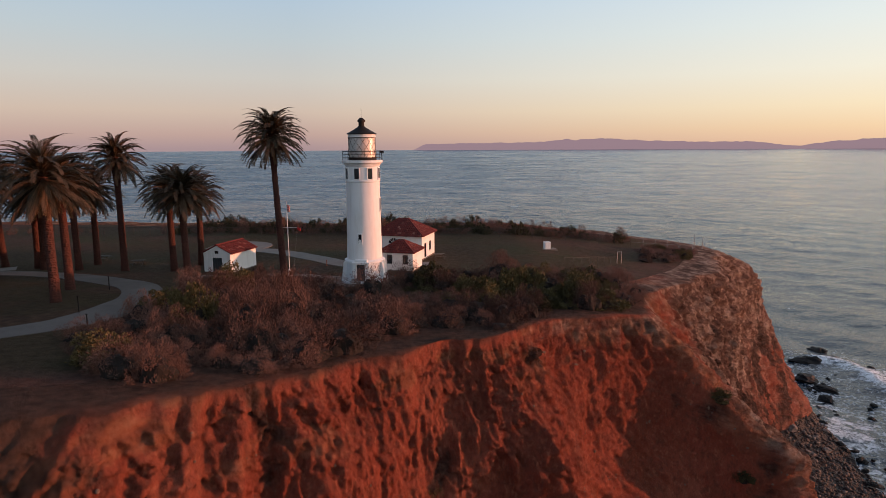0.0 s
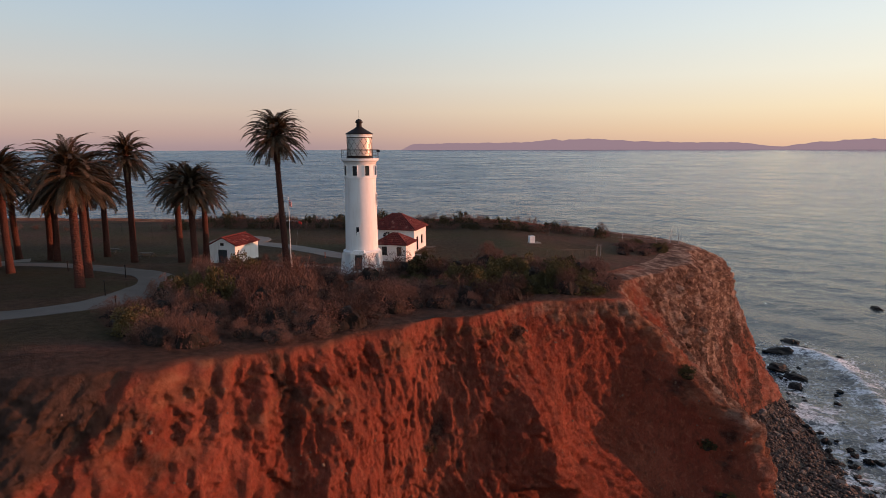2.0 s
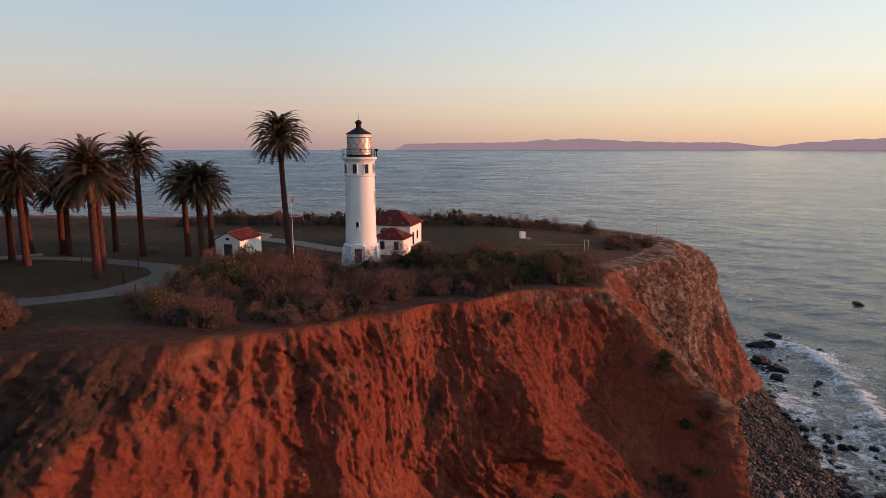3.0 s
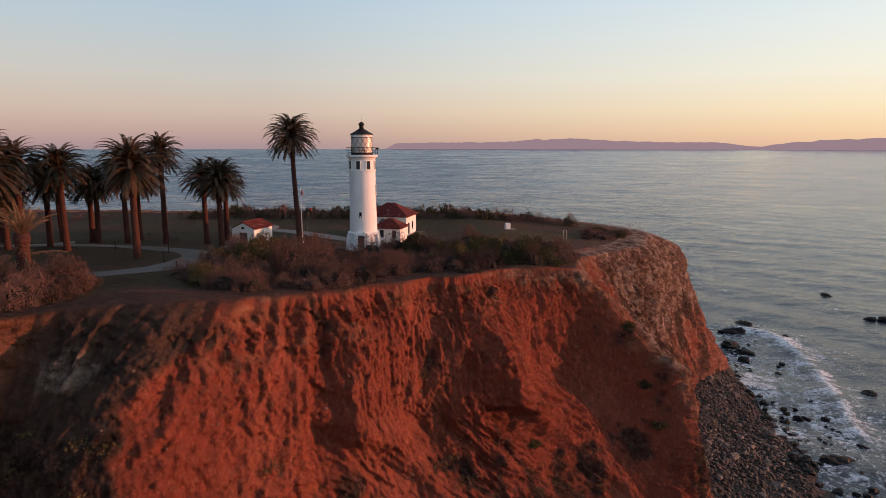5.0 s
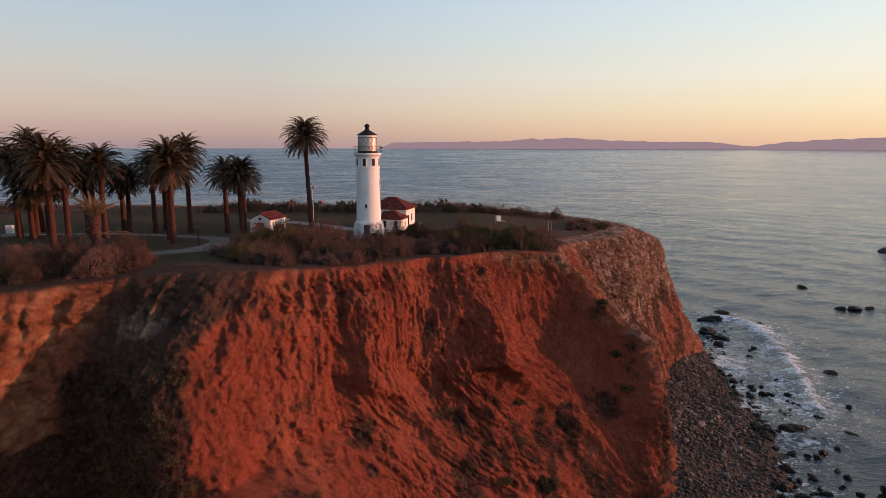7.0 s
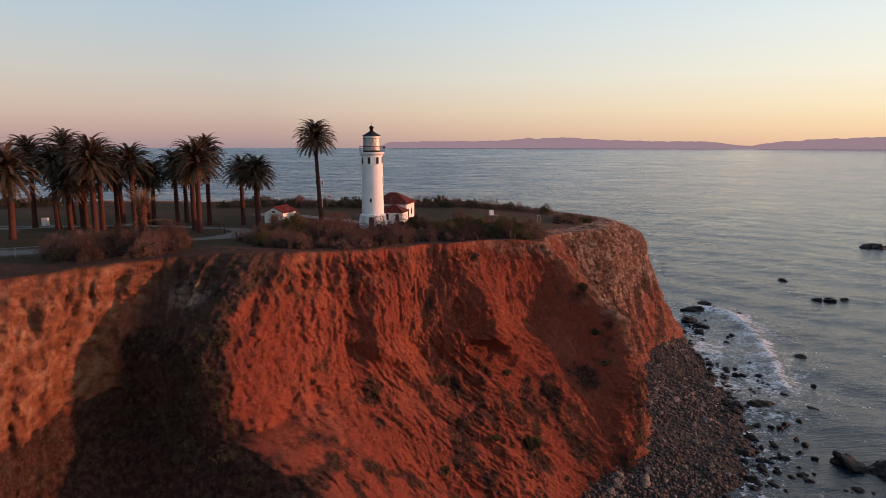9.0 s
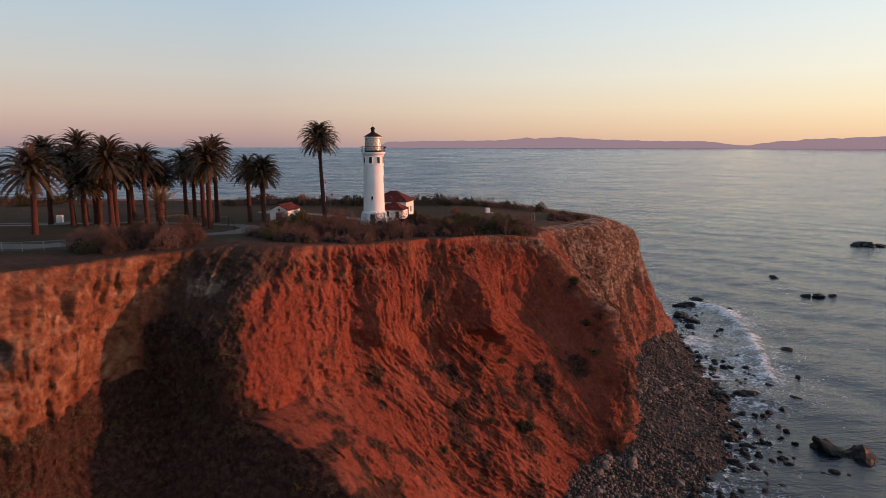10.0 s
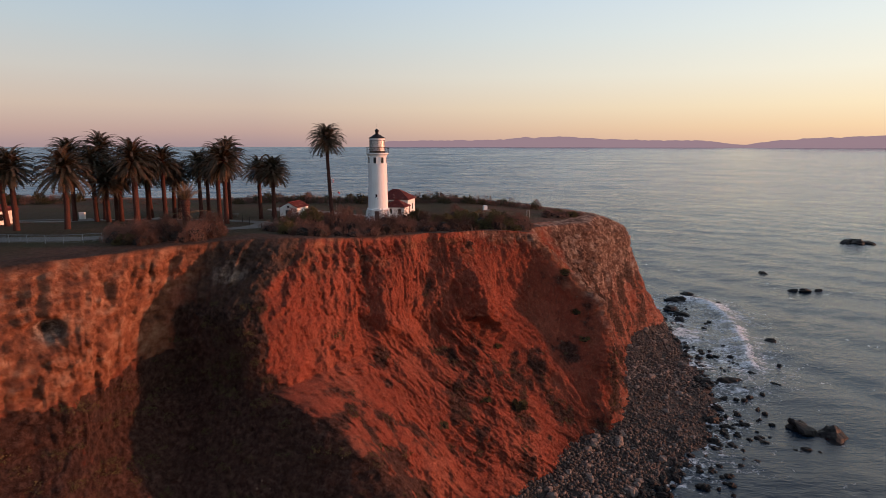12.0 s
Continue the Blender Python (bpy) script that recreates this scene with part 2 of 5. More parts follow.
ROADBED = plain("worn_concrete_road", (0.115, 0.101, 0.092), 0.9, 0, 0.3, 0.8, 0.25)
PAVING = plain("concrete_path", (0.19, 0.165, 0.145), 0.9, 0, 0.25, 1.5, 0.2)
n = Nodes("white_paint", 0.6, 0, 0.3)
grime = n.ramp(n.noise(2.2, 6, (1, 1, 0.12), 0.6), (0.48, 0.0), (0.74, 0.5))
blot = n.ramp(n.noise(0.7, 5), (0.45, 0.0), (0.75, 0.35))
n.color(n.mix(grime, n.mix(blot, (0.80, 0.79, 0.77), (0.69, 0.67, 0.64)), (0.60, 0.56, 0.51)))
n.bump(n.noise(8, 5), 0.12, 0.02)
WHITE = n.mat

n = Nodes("clay_tile", 0.8, 0, 0.25)
n.color(n.mix(n.ramp(n.noise(0.9, 5), (0.35, 0.0), (0.7, 0.8)), n.ramp(n.noise(5.0, 4), (0.3, (0.080, 0.013, 0.011)), (0.7, (0.17, 0.028, 0.021))), n.ramp(n.island(), (0.0, (0.045, 0.010, 0.009)), (0.6, (0.14, 0.025, 0.019)), (0.85, (0.21, 0.045, 0.032)), (1.0, (0.40, 0.20, 0.16)))))
n.bump(n.noise(9, 5), 0.5, 0.03)
TILE = n.mat
BLACK_METAL = plain("black_paint", (0.020, 0.014, 0.012), 0.65, 0.0, 0.3, 2.0, 0.1, 0.2)
DARK_STEEL = plain("rusted_steel", (0.075, 0.062, 0.056), 0.8, 0.0, 0.3, 3.0, 0.1)
GREY_STEEL = plain("galvanised_steel", (0.32, 0.32, 0.33), 0.5, 0.6, 0.25, 4.0, 0.1)
DARK_PANE = plain("dark_glass", (0.012, 0.014, 0.017), 0.12, 0, 0.2, 0.6, 0.01, 0.5)
DOOR_GREEN = plain("grey_green_door", (0.035, 0.048, 0.056), 0.55, 0, 0.2, 2.0, 0.08)
RED_CLOTH = plain("red_cloth", (0.45, 0.03, 0.03), 0.9, 0, 0.2, 4.0, 0.1)
WHITE_CLOTH = plain("white_cloth", (0.75, 0.74, 0.74), 0.95, 0, 0.06, 1.5, 0.05)
TIMBER = plain("weathered_timber", (0.10, 0.085, 0.07), 0.9, 0, 0.3, 4.0, 0.3)
ORANGE = plain("orange_plastic", (0.55, 0.10, 0.03), 0.6, 0, 0.1, 3.0, 0.05)

n = Nodes("lantern_glass", 0.06, 0, 0.5)
mixer = n.t.nodes.new("ShaderNodeMixShader")
clear = n.t.nodes.new("ShaderNodeBsdfTransparent")
gloss = n.t.nodes.new("ShaderNodeBsdfGlossy")
gloss.inputs["Roughness"].default_value = 0.3
fres = n.t.nodes.new("ShaderNodeFresnel")
fres.inputs["IOR"].default_value = 1.8
n.t.links.new(fres.outputs[0], mixer.inputs[0])
n.t.links.new(clear.outputs[0], mixer.inputs[1])
n.t.links.new(gloss.outputs[0], mixer.inputs[2])
n.t.links.new(mixer.outputs[0], n.t.nodes["Material Output"].inputs["Surface"])
GLASS = n.mat

n = Nodes("palm_bark", 0.95, 0, 0.1)
n.color(n.mix(n.ramp(n.noise(0.7, 4), (0.35, 0.0), (0.7, 0.7)), n.ramp(n.noise(6, 5, (1, 1, 2.5)), (0.3, (0.044, 0.019, 0.015)), (0.7, (0.145, 0.056, 0.043))), (0.048, 0.026, 0.021)))
n.bump(n.voronoi(4.5, "F1", "Distance", (1, 1, 1.6)), 1.0, 0.12)
BARK = n.mat


def leaf_mat(name, dark, light, rough=0.6):
    n = Nodes(name, rough, 0, 0.25)
    n.color(n.mix(n.ramp(n.noise(1.2, 3), (0.35, 0.0), (0.7, 0.5)), n.ramp(n.random(), (0.0, dark), (1.0, light)), n.ramp(n.island(), (0.0, dark), (1.0, light))))
    return n.mat


FROND = leaf_mat("palm_leaf", (0.018, 0.019, 0.010), (0.110, 0.068, 0.040))
DRY_FROND = leaf_mat("dry_palm_leaf", (0.10, 0.062, 0.036), (0.26, 0.16, 0.09), 0.85)
TWIG = leaf_mat("dry_twigs", (0.028, 0.016, 0.013), (0.215, 0.112, 0.084), 0.9)
GREEN = leaf_mat("shrub_leaf", (0.024, 0.022, 0.009), (0.145, 0.108, 0.040), 0.8)
# near-black colour that paints the shade inside a shrub
CORE = plain("shrub_core_shade", (0.024, 0.017, 0.013), 0.95, 0, 0.6, 4.0, 1.0)
n = Nodes("beach_stone", 0.75, 0, 0.35)
n.color(n.mix(n.noise(2.5, 6), n.ramp(n.island(), (0.0, (0.021, 0.014, 0.011)), (0.5, (0.062, 0.040, 0.031)), (0.85, (0.125, 0.090, 0.072)), (1.0, (0.31, 0.245, 0.205))), (0.05, 0.038, 0.033)))
n.bump(n.noise(5, 6), 0.6, 0.08)
STONE = n.mat
n = Nodes("wet_rock", 0.6, 0, 0.15)
n.color(n.ramp(n.noise(1.5, 6), (0.3, (0.006, 0.005, 0.005)), (0.7, (0.022, 0.019, 0.018))))
n.bump(n.noise(2.0, 8), 1.0, 0.3)
WET = n.mat
PALE_STONE = plain("pale_stone", (0.20, 0.115, 0.08), 0.9, 0, 0.4, 3.0, 0.4)

# ---- the headland ----
RIM = [(-140, -70), (-80, -30), (-58, -8), (-48.3, 4), (-43.4, 8.2), (-39.6, 12.2), (-37, 17), (-32.5, 20.5), (-27.5, 22.6), (-22.3, 24.8), (-18.6, 26.8), (-15.6, 29.4),
       (-11.6, 33.1), (-7.3, 36.6), (-1.8, 41.0), (4.9, 45.1), (9.2, 52.4), (16, 56.2), (21.3, 59.6), (24.4, 69), (38, 87), (46, 102), (52.5, 116), (50, 126),
       (28, 131), (-30, 131), (-90, 135), (-220, 140)]
MID = [(-125, -90), (-68, -45), (-49, -19), (-41.5, -5), (-37.8, -1), (-37, 3.5), (-37, 10), (-34.3, 16.5), (-29.3, 15.5), (-25.0, 13.6), (-21.0, 11.4), (-15.0, 18.0),
       (-9, 26), (-5, 31), (-0.5, 36.3), (6.6, 39.2), (14, 50), (22.5, 54.8), (32.8, 54.6), (33.8, 70.5), (43, 87), (52, 103.5), (62.5, 121), (60, 133),
       (30, 136), (-30, 137), (-90, 142), (-220, 148)]
TOE = [(-100, -115), (-52, -72), (-38, -48), (-34, -38), (-32, -33), (-30, -28), (-28, -23), (-26, -18), (-24, -12), (-14, -6), (4, -1), (5, 5),
       (6, 12), (8, 19), (14, 25), (20, 32), (25, 38), (30, 43.5), (36.5, 48), (43.5, 65), (50, 82), (58, 100), (74, 120), (72, 139),
       (34, 146), (-30, 148), (-90, 154), (-220, 162)]
SHORE = [(-70, -135), (-28, -92), (-18, -68), (-14, -57), (-12, -50), (-10, -44), (-7, -38), (-4, -32), (0, -26), (6, -18), (15, -9), (18, 0),
         (22, 9), (26, 18), (32, 27), (37, 32), (42, 36.5), (50, 42), (57, 49), (65, 71), (69, 85), (72.5, 99), (77, 122.5), (78, 142),
         (38, 155), (-30, 158), (-90, 166), (-220, 176)]
# how the slope below the middle line runs out: under 1 first flat, then steep
FOOT = [1.15] * 8 + [1.1, 0.8, 0.5, 0.75, 1.0] + [1.15] * 15
BROW = [0.12] * 3 + [0.3, 0.34, 0.3, 0.16] + [0.2, 0.5, 0.5, 0.2] + [0.12] * 4 + [0.04, 0.0, 0.0, 0.0, 0.06] + [0.15, 0.25, 0.42, 0.42] + [0.2] * 4
SEA_Z, MID_Z, TOE_Z = -40.0, -14.0, -36.5

spans = [max(6, int(math.dist(a, b) / (0.15 if 8 <= i <= 19 else 0.34 if 2 <= i <= 22 else 1.6))) for i, (a, b) in enumerate(zip(RIM, RIM[1:]))]
rim, mid_, toe, shore = (curve_through(p, spans) for p in (RIM, MID, TOE, SHORE))
along = np.concatenate([[0], np.cumsum(np.hypot(*np.diff(rim, axis=0).T))])
rim_z = ground_z(rim[:, 0], rim[:, 1])
NU, NV = len(rim), 300
s = np.concatenate([[-0.10, -0.05, -0.02], np.linspace(0, 1, NV - 3) ** 1.12])
S, U = np.meshgrid(s, along)
sp = np.clip(S, 0, 1)
fm = (rim_z - MID_Z) / (rim_z - TOE_Z)          # share of the drop at the middle line
F = fm[:, None]
Z = rim_z[:, None] + (TOE_Z - 2.6 - rim_z[:, None]) * sp
sq = np.clip((rim_z[:, None] - Z) / (rim_z[:, None] - TOE_Z), 0, 1)
hm = np.where(sq < F, sq / F, 1.0)
ht = np.where(sq < F, 0.0, (sq - F) / (1 - F))
foot = curve_through([(b, 0) for b in FOOT], spans)[:, 0:1]
brow = curve_through([(b, 0) for b in BROW], spans)[:, 0:1]
bulge = brow * np.sin(np.pi * hm) * (sq < F)     # the brow is rounded, the talus runs out
wa = np.clip(hm + bulge, 0, 1)
X = rim[:, 0:1] + (mid_[:, 0:1] - rim[:, 0:1]) * wa + (toe[:, 0:1] - mid_[:, 0:1]) * ht ** foot
Y = rim[:, 1:2] + (mid_[:, 1:2] - rim[:, 1:2]) * wa + (toe[:, 1:2] - mid_[:, 1:2]) * ht ** foot
# outward way across the ground
tx, ty = np.gradient(rim[:, 0]), np.gradient(rim[:, 1])
nx, ny = ty, -tx
out = mid_ - rim
ox, oy = out[:, 0] * 0.5 / np.hypot(*out.T) + 0.5 * nx / np.hypot(nx, ny), out[:, 1] * 0.5 / np.hypot(*out.T) + 0.5 * ny / np.hypot(nx, ny)
ln = np.hypot(ox, oy)
ox, oy = (ox / ln)[:, None], (oy / ln)[:, None]
back = np.clip(-S, 0, 1) * 52
X, Y = X - ox * back, Y - oy * back
Z = np.where(S < 0, ground_z(X, Y) + 0.03, Z)
# buttresses and hollows: (share of the drop, place along the rim's corners, metres outward), reach to either side
knots = np.concatenate([i + np.arange(k) / k for i, k in enumerate(spans)] + [[len(spans)]])
SPURS = [
    ([(0.06, 15.1, 0.0), (0.12, 15.1, 0.9), (0.19, 15.2, 2.6), (0.34, 15.27, 3.5), (0.44, 15.75, 2.2), (0.53, 16.1, 1.6), (0.74, 16.9, 1.2), (0.9, 17.3, 0.0)], 2.6, 8.0),
    ([(0.15, 14.3, 0.0), (0.24, 14.3, -0.5), (0.34, 14.2, -1.0), (0.5, 14.4, -1.0), (0.65, 14.6, 0.0)], 5.0, 5.0),
    ([(0.15, 11.9, 0.0), (0.25, 12.0, 0.8), (0.38, 13.36, 1.4), (0.52, 13.85, 1.5), (0.6, 14.27, 1.5), (0.8, 14.9, 1.0), (1.0, 15.3, 0.0)], 3.0, 4.5),
    ([(0.0, 12.45, 0.0), (0.06, 12.45, 0.9), (0.13, 12.5, 2.0), (0.25, 12.4, 1.6), (0.45, 12.2, 0.0)], 2.0, 6.5),
    ([(0.0, 11.7, 0.0), (0.06, 11.7, -0.6), (0.15, 11.75, -1.0), (0.3, 11.8, -0.9), (0.55, 12.3, 0.0)], 2.2, 2.6),
    ([(0.0, 17.8, 0.0), (0.08, 17.85, 0.3), (0.16, 17.9, 0.9), (0.26, 17.85, 1.7), (0.41, 18.05, 2.8), (0.64, 17.9, 2.6), (0.85, 18.2, 1.0), (1.0, 18.3, 0.0)], 2.8, 6.0),
    ([(0.1, 17.1, 0.0), (0.2, 17.1, -0.4), (0.34, 17.15, -1.2), (0.5, 17.3, -1.6), (0.75, 17.5, 0.0)], 5.5, 5.0),
    ([(0.3, 14.9, 0.0), (0.45, 15.2, -1.0), (0.62, 15.65, -1.6), (0.75, 15.9, -1.0), (0.9, 16.2, 0.0)], 3.0, 3.5),
    ([(0.3, 10.4, 0.0), (0.42, 10.7, 0.8), (0.6, 11.4, 1.4), (0.8, 12.2, 1.2), (1.0, 12.6, 0.0)], 2.5, 6.0),
]
sway = 0.9 * fbm(U / 9, S * 7, 2.0, 3)
spur_out = 0.0
for crest_, left_, right_ in SPURS:
    cs_, ck_, ch_ = np.array(crest_).T
    du = U - np.interp(np.interp(sp, cs_, ck_), knots, along) + sway
    if crest_[0][1] == 17.8:
        nose = np.exp(-((du - 0.8) / 2.2) ** 2)
    side_ = np.clip(1 - np.where(du < 0, -du / left_, du / right_), 0, 1)
    spur_out = spur_out + np.interp(sp, cs_, ch_) * (0.5 * side_ + 0.5 * side_ * side_ * (3 - 2 * side_))
X, Y = X + ox * spur_out, Y + oy * spur_out
# relief: gullies that run down the face and swing aside on the lower fans, ledges, clods
K_ = np.broadcast_to(knots[:, None], S.shape)
lean = U - 36 * np.clip(S - 0.3, 0, None) * sstep(10.5, 12, K_) * sstep(18, 16.5, K_)
fade = sstep(-0.01, 0.05, S) * (1 - 0.8 * sstep(0.93, 1.0, S))
depth = sstep(0.0, 0.35, S)
warp = 1.0 * fbm(X / 5, Y / 5, Z / 9, 3)
g1 = -ridged((lean + warp) / 7.5, S * 1.2, 3.1, 2) * 0.75 * (0.4 + 0.6 * depth)
rilled = 0.25 + 0.75 * sstep(-0.35, 0.45, fbm(U / 11, S * 4, 9.0, 2))
g2 = (0.42 * ridged((lean + 1.2 * warp) / 2.1, S * 2.6, 7.7, 4) - 0.26 * ridged((lean - warp) / 3.4, S * 3.5, 1.7, 3)) * rilled + 0.10 * ridged((lean + 0.7 * warp) / 0.75, S * 4.5, 2.3, 2)
g3 = fbm((X + 0.5 * warp) / 1.6, (Y - 0.5 * warp) / 1.6, Z / 4.5, 5, 0.66) * 0.20 + fbm((lean + warp) / 0.8, S * 12, 4.0, 4, 0.68) * 0.15
g4 = fbm(X / 0.5, Y / 0.5, Z / 0.8, 3, 0.65) * 0.11
craggy = np.maximum(sstep(24, 33, X), 0.6 * sstep(-27, -33, X) * sstep(-14, -9, Z))


def blocks(size, tall, seed):
    """Broken rock: random steps from cell to cell, with a bent grid."""
    bx_, by_, bz_ = (X + 0.8 * size * vnoise(X / size, Y / size, Z / tall + seed)) / size, (Y + 0.8 * size * vnoise(Y / size, Z / tall, X / size + seed)) / size, (Z + 0.5 * tall * vnoise(X / size, Z / tall, Y / size + seed)) / tall
    return hash3(*(np.floor(v).astype(np.int64) + seed for v in (bx_, by_, bz_))) - 0.5


g4 = g4 + (1 - craggy) * (0.5 + 0.5 * rilled) * (0.55 * blocks(1.5, 3.4, 5) + 0.36 * blocks(0.75, 1.5, 17) + 0.22 * blocks(0.4, 0.7, 23))
g4 = g4 + craggy * (0.45 * fbm(X / 5.0, Y / 5.0, Z / 4.0, 3, 0.6) + 1.0 * blocks(3.0, 4.2, 3) + 0.6 * blocks(1.4, 1.9, 11) + 0.28 * blocks(0.7, 0.9, 29))
ledge = np.abs(((Z + 1.5 * fbm(X / 6, Y / 6, 1.0, 2)) / 1.7) % 1.0 - 0.5) * 0.7 * np.maximum(sstep(28, 40, X) * sstep(0.6, 0.3, S), 0.8 * sstep(-30, -34, X) * sstep(-14, -8, Z))
cave = np.exp(-((X + 40) ** 2 + (Y - 1.3) ** 2 + 1.4 * (Z + 2.6) ** 2) / 2.6)
d = (g1 + g2 + g3 + g4 + ledge - 0.1) * fade - 3.2 * cave
d = d + (0.55 * vnoise(U / 2.3, 0.0, 2.0) + 0.9 * vnoise(U / 6.5, 0.0, 5.0) + 0.25 * vnoise(U / 0.8, 0.0, 8.0)) * sstep(-0.03, 0.0, S) * sstep(0.3, 0.05, S)
X, Y = X + ox * d, Y + oy * d
Z = Z + (0.2 * g4 * (1 - 0.8 * craggy) + 0.25 * g3) * fade
rough_ = fbm(X / 6, Y / 6, Z / 4, 4)
rock = 0.92 * sstep(17.75, 18.1, K_ + 0.12 * rough_) * sstep(22, 30, X + 5 * rough_ - 0.15 * (Z + 10)) * (0.35 + 0.65 * sstep(-28, -15, Z + 4 * rough_))
# the arete that parts the red face from the scrub-grown ravine
arete = np.interp(Z, [-33, -24.3, -22.6, -17.1, -14.1, -11.8, -7, -2, 1], [4, -3.9, -5.4, -11.3, -18.2, -20.4, -21.6, -22.0, -18.6])
ravine = sstep(0.7, -1.3, X - arete + 1.1 * rough_) * sstep(-1.5, -5.5, Z + 1.5 * rough_) * (Y < 40)
crag = sstep(-32.0, -35.5, X + 1.2 * rough_) * sstep(-10.5, -8.5, Z + 1.6 * rough_)
ravine = ravine * (1 - crag)
hollow = sstep(-0.3, -0.8, g1 + g2)
tan = 0.95 * np.maximum(sstep(-25, -32, X + 3 * rough_) * sstep(-4, 1, Z + 2 * rough_), crag) + 0.7 * sstep(0.1, 0.6, fbm(X / 3, Y / 3, Z / 1.5, 3)) * sstep(0.16, 0.04, S) * (X > -26) + 0.85 * nose * sstep(0.0, 0.05, S) * sstep(0.5, 0.3, S + 0.1 * rough_)
soil = np.maximum(sstep(0.4, -0.8, X - arete + 0.6 * rough_) * sstep(-34, -29.5, X + 2 * rough_) * sstep(-9, -4, Z), sstep(0.012, -0.012, S + 0.012 * rough_)) * (Y < 75)
scrub = sstep(-0.2, 0.35, fbm(X / 4, Y / 4, Z / 8, 4) + 0.4 * fbm(X / 1.1, Y / 1.1, Z / 1.6, 3) + 2.1 * np.clip(ravine, 0, 1) + 0.25 * hollow + 0.5 * sstep(-13, -25, Z)
              + 0.35 * sstep(30, 40, X) * sstep(-12, -24, Z) - 0.86 - 0.8 * crag)
rock = np.maximum(rock, sstep(0.15, 0.5, cave))
outcrop = np.exp(-(((X + 27.2) / 3.2) ** 2 + ((Y - 19.6) / 3.0) ** 2 + ((Z + 0.2) / 1.7) ** 2))
rock = np.maximum(rock, 0.75 * sstep(0.35, 0.75, outcrop + 0.25 * rough_))
rock = np.maximum(rock, 0.8 * sstep(0.07, 0.0, S + 0.03 * fbm(X / 2, Y / 2, 0, 3)) * sstep(2, 14, X + 5 * fbm(X / 5, Y / 5, 2, 2)) * sstep(-0.004, 0.012, S))
cliff = tagged(new("cliff", mesh_from("cliff", np.stack([X, Y, Z], -1).reshape(-1, 3), grid_faces(NU, NV), CLIFF, True,
               (("tan", np.clip(tan, 0, 1).ravel()), ("rock", np.clip(rock, 0, 1).ravel()), ("veg", np.clip(scrub, 0, 1).ravel() * 0.9), ("soil", np.clip(soil, 0, 1).ravel())))),
               "steep eroded red clay sea cliff with gullies and grey rock", "cliff", kind="structure")

# top of the headland: a sheet that dips down behind the cliff's face
gx, gy = np.arange(-215, 62, 0.8), np.arange(-75, 136, 0.8)
GY, GX = np.meshgrid(gy, gx)


def inside(px, py, poly):
    hit = np.zeros(px.shape, bool)
    for (x0, y0), (x1, y1) in zip(poly, poly[1:] + poly[:1]):
        cross = (y0 > py) != (y1 > py)
        hit ^= cross & (px < (x1 - x0) * (py - y0) / (y1 - y0 + 1e-12) + x0)
    return hit


def rim_distance(px, py):
    best = np.full(px.shape, 1e9)
    for (x0, y0), (x1, y1) in zip(EDGE, EDGE[1:]):
        dx, dy = x1 - x0, y1 - y0
        t = np.clip(((px - x0) * dx + (py - y0) * dy) / (dx * dx + dy * dy), 0, 1)
        best = np.minimum(best, np.hypot(px - x0 - t * dx, py - y0 - t * dy))
    return best


EDGE = [tuple(p) for p in rim[::9]] + [tuple(rim[-1])]
POLY = EDGE + [(-400, 140), (-400, -70)]
ins = inside(GX, GY, POLY)
rd = np.where(ins, 1, -1) * rim_distance(GX, GY)
GZ = ground_z(GX, GY) - 0.25 * sstep(3.6, 2.2, rd) - 6.0 * np.clip(2.2 - rd, 0, 6)
keep = (rd > -4.0).ravel()
faces = grid_faces(len(gx), len(gy))
faces = faces[keep[faces].all(1)]
bare = np.clip(sstep(13, 2, rd + 5 * fbm(GX / 6, GY / 6, 0, 3)) + 0.5 * sstep(0.2, 0.8, fbm(GX / 9, GY / 9, 3, 3)), 0, 1)
headland = tagged(new("ground", mesh_from("ground", np.stack([GX, GY, GZ], -1).reshape(-1, 3), faces, SOIL, True, (("bare", bare.ravel()),))),
                  "dry brown grass and bare soil on the headland", "ground", kind="structure")

# beach below the cliff
bs = np.linspace(-0.3, 1.5, 56)
B = bs[None, :]
run_ = shore - toe
run_ = run_ / np.hypot(*run_.T)[:, None]
BX = toe[:, 0:1] + np.where(B < 0, run_[:, 0:1] * B * 30, (shore[:, 0:1] - toe[:, 0:1]) * B)
BY = toe[:, 1:2] + np.where(B < 0, run_[:, 1:2] * B * 30, (shore[:, 1:2] - toe[:, 1:2]) * B)
BZ = TOE_Z + (SEA_Z - TOE_Z) * np.maximum(B, -0.05) + 0.35 * fbm(BX / 3, BY / 3, 0, 3) * sstep(-0.1, 0.2, B)

n = Nodes("beach_shingle", 0.8, 0, 0.3)
c = n.ramp(n.noise(1.1, 6), (0.3, (0.020, 0.014, 0.011)), (0.6, (0.050, 0.034, 0.027)), (0.8, (0.090, 0.065, 0.053)))
n.color(c)
n.bump(n.voronoi(2.4), 0.9, 0.25)
SHINGLE = n.mat
beach = tagged(new("beach", mesh_from("beach", np.stack([BX, BY, BZ], -1).reshape(-1, 3), grid_faces(NU, len(bs)), SHINGLE)),
               "dark shingle beach at the foot of the cliff", "beach", kind="structure")

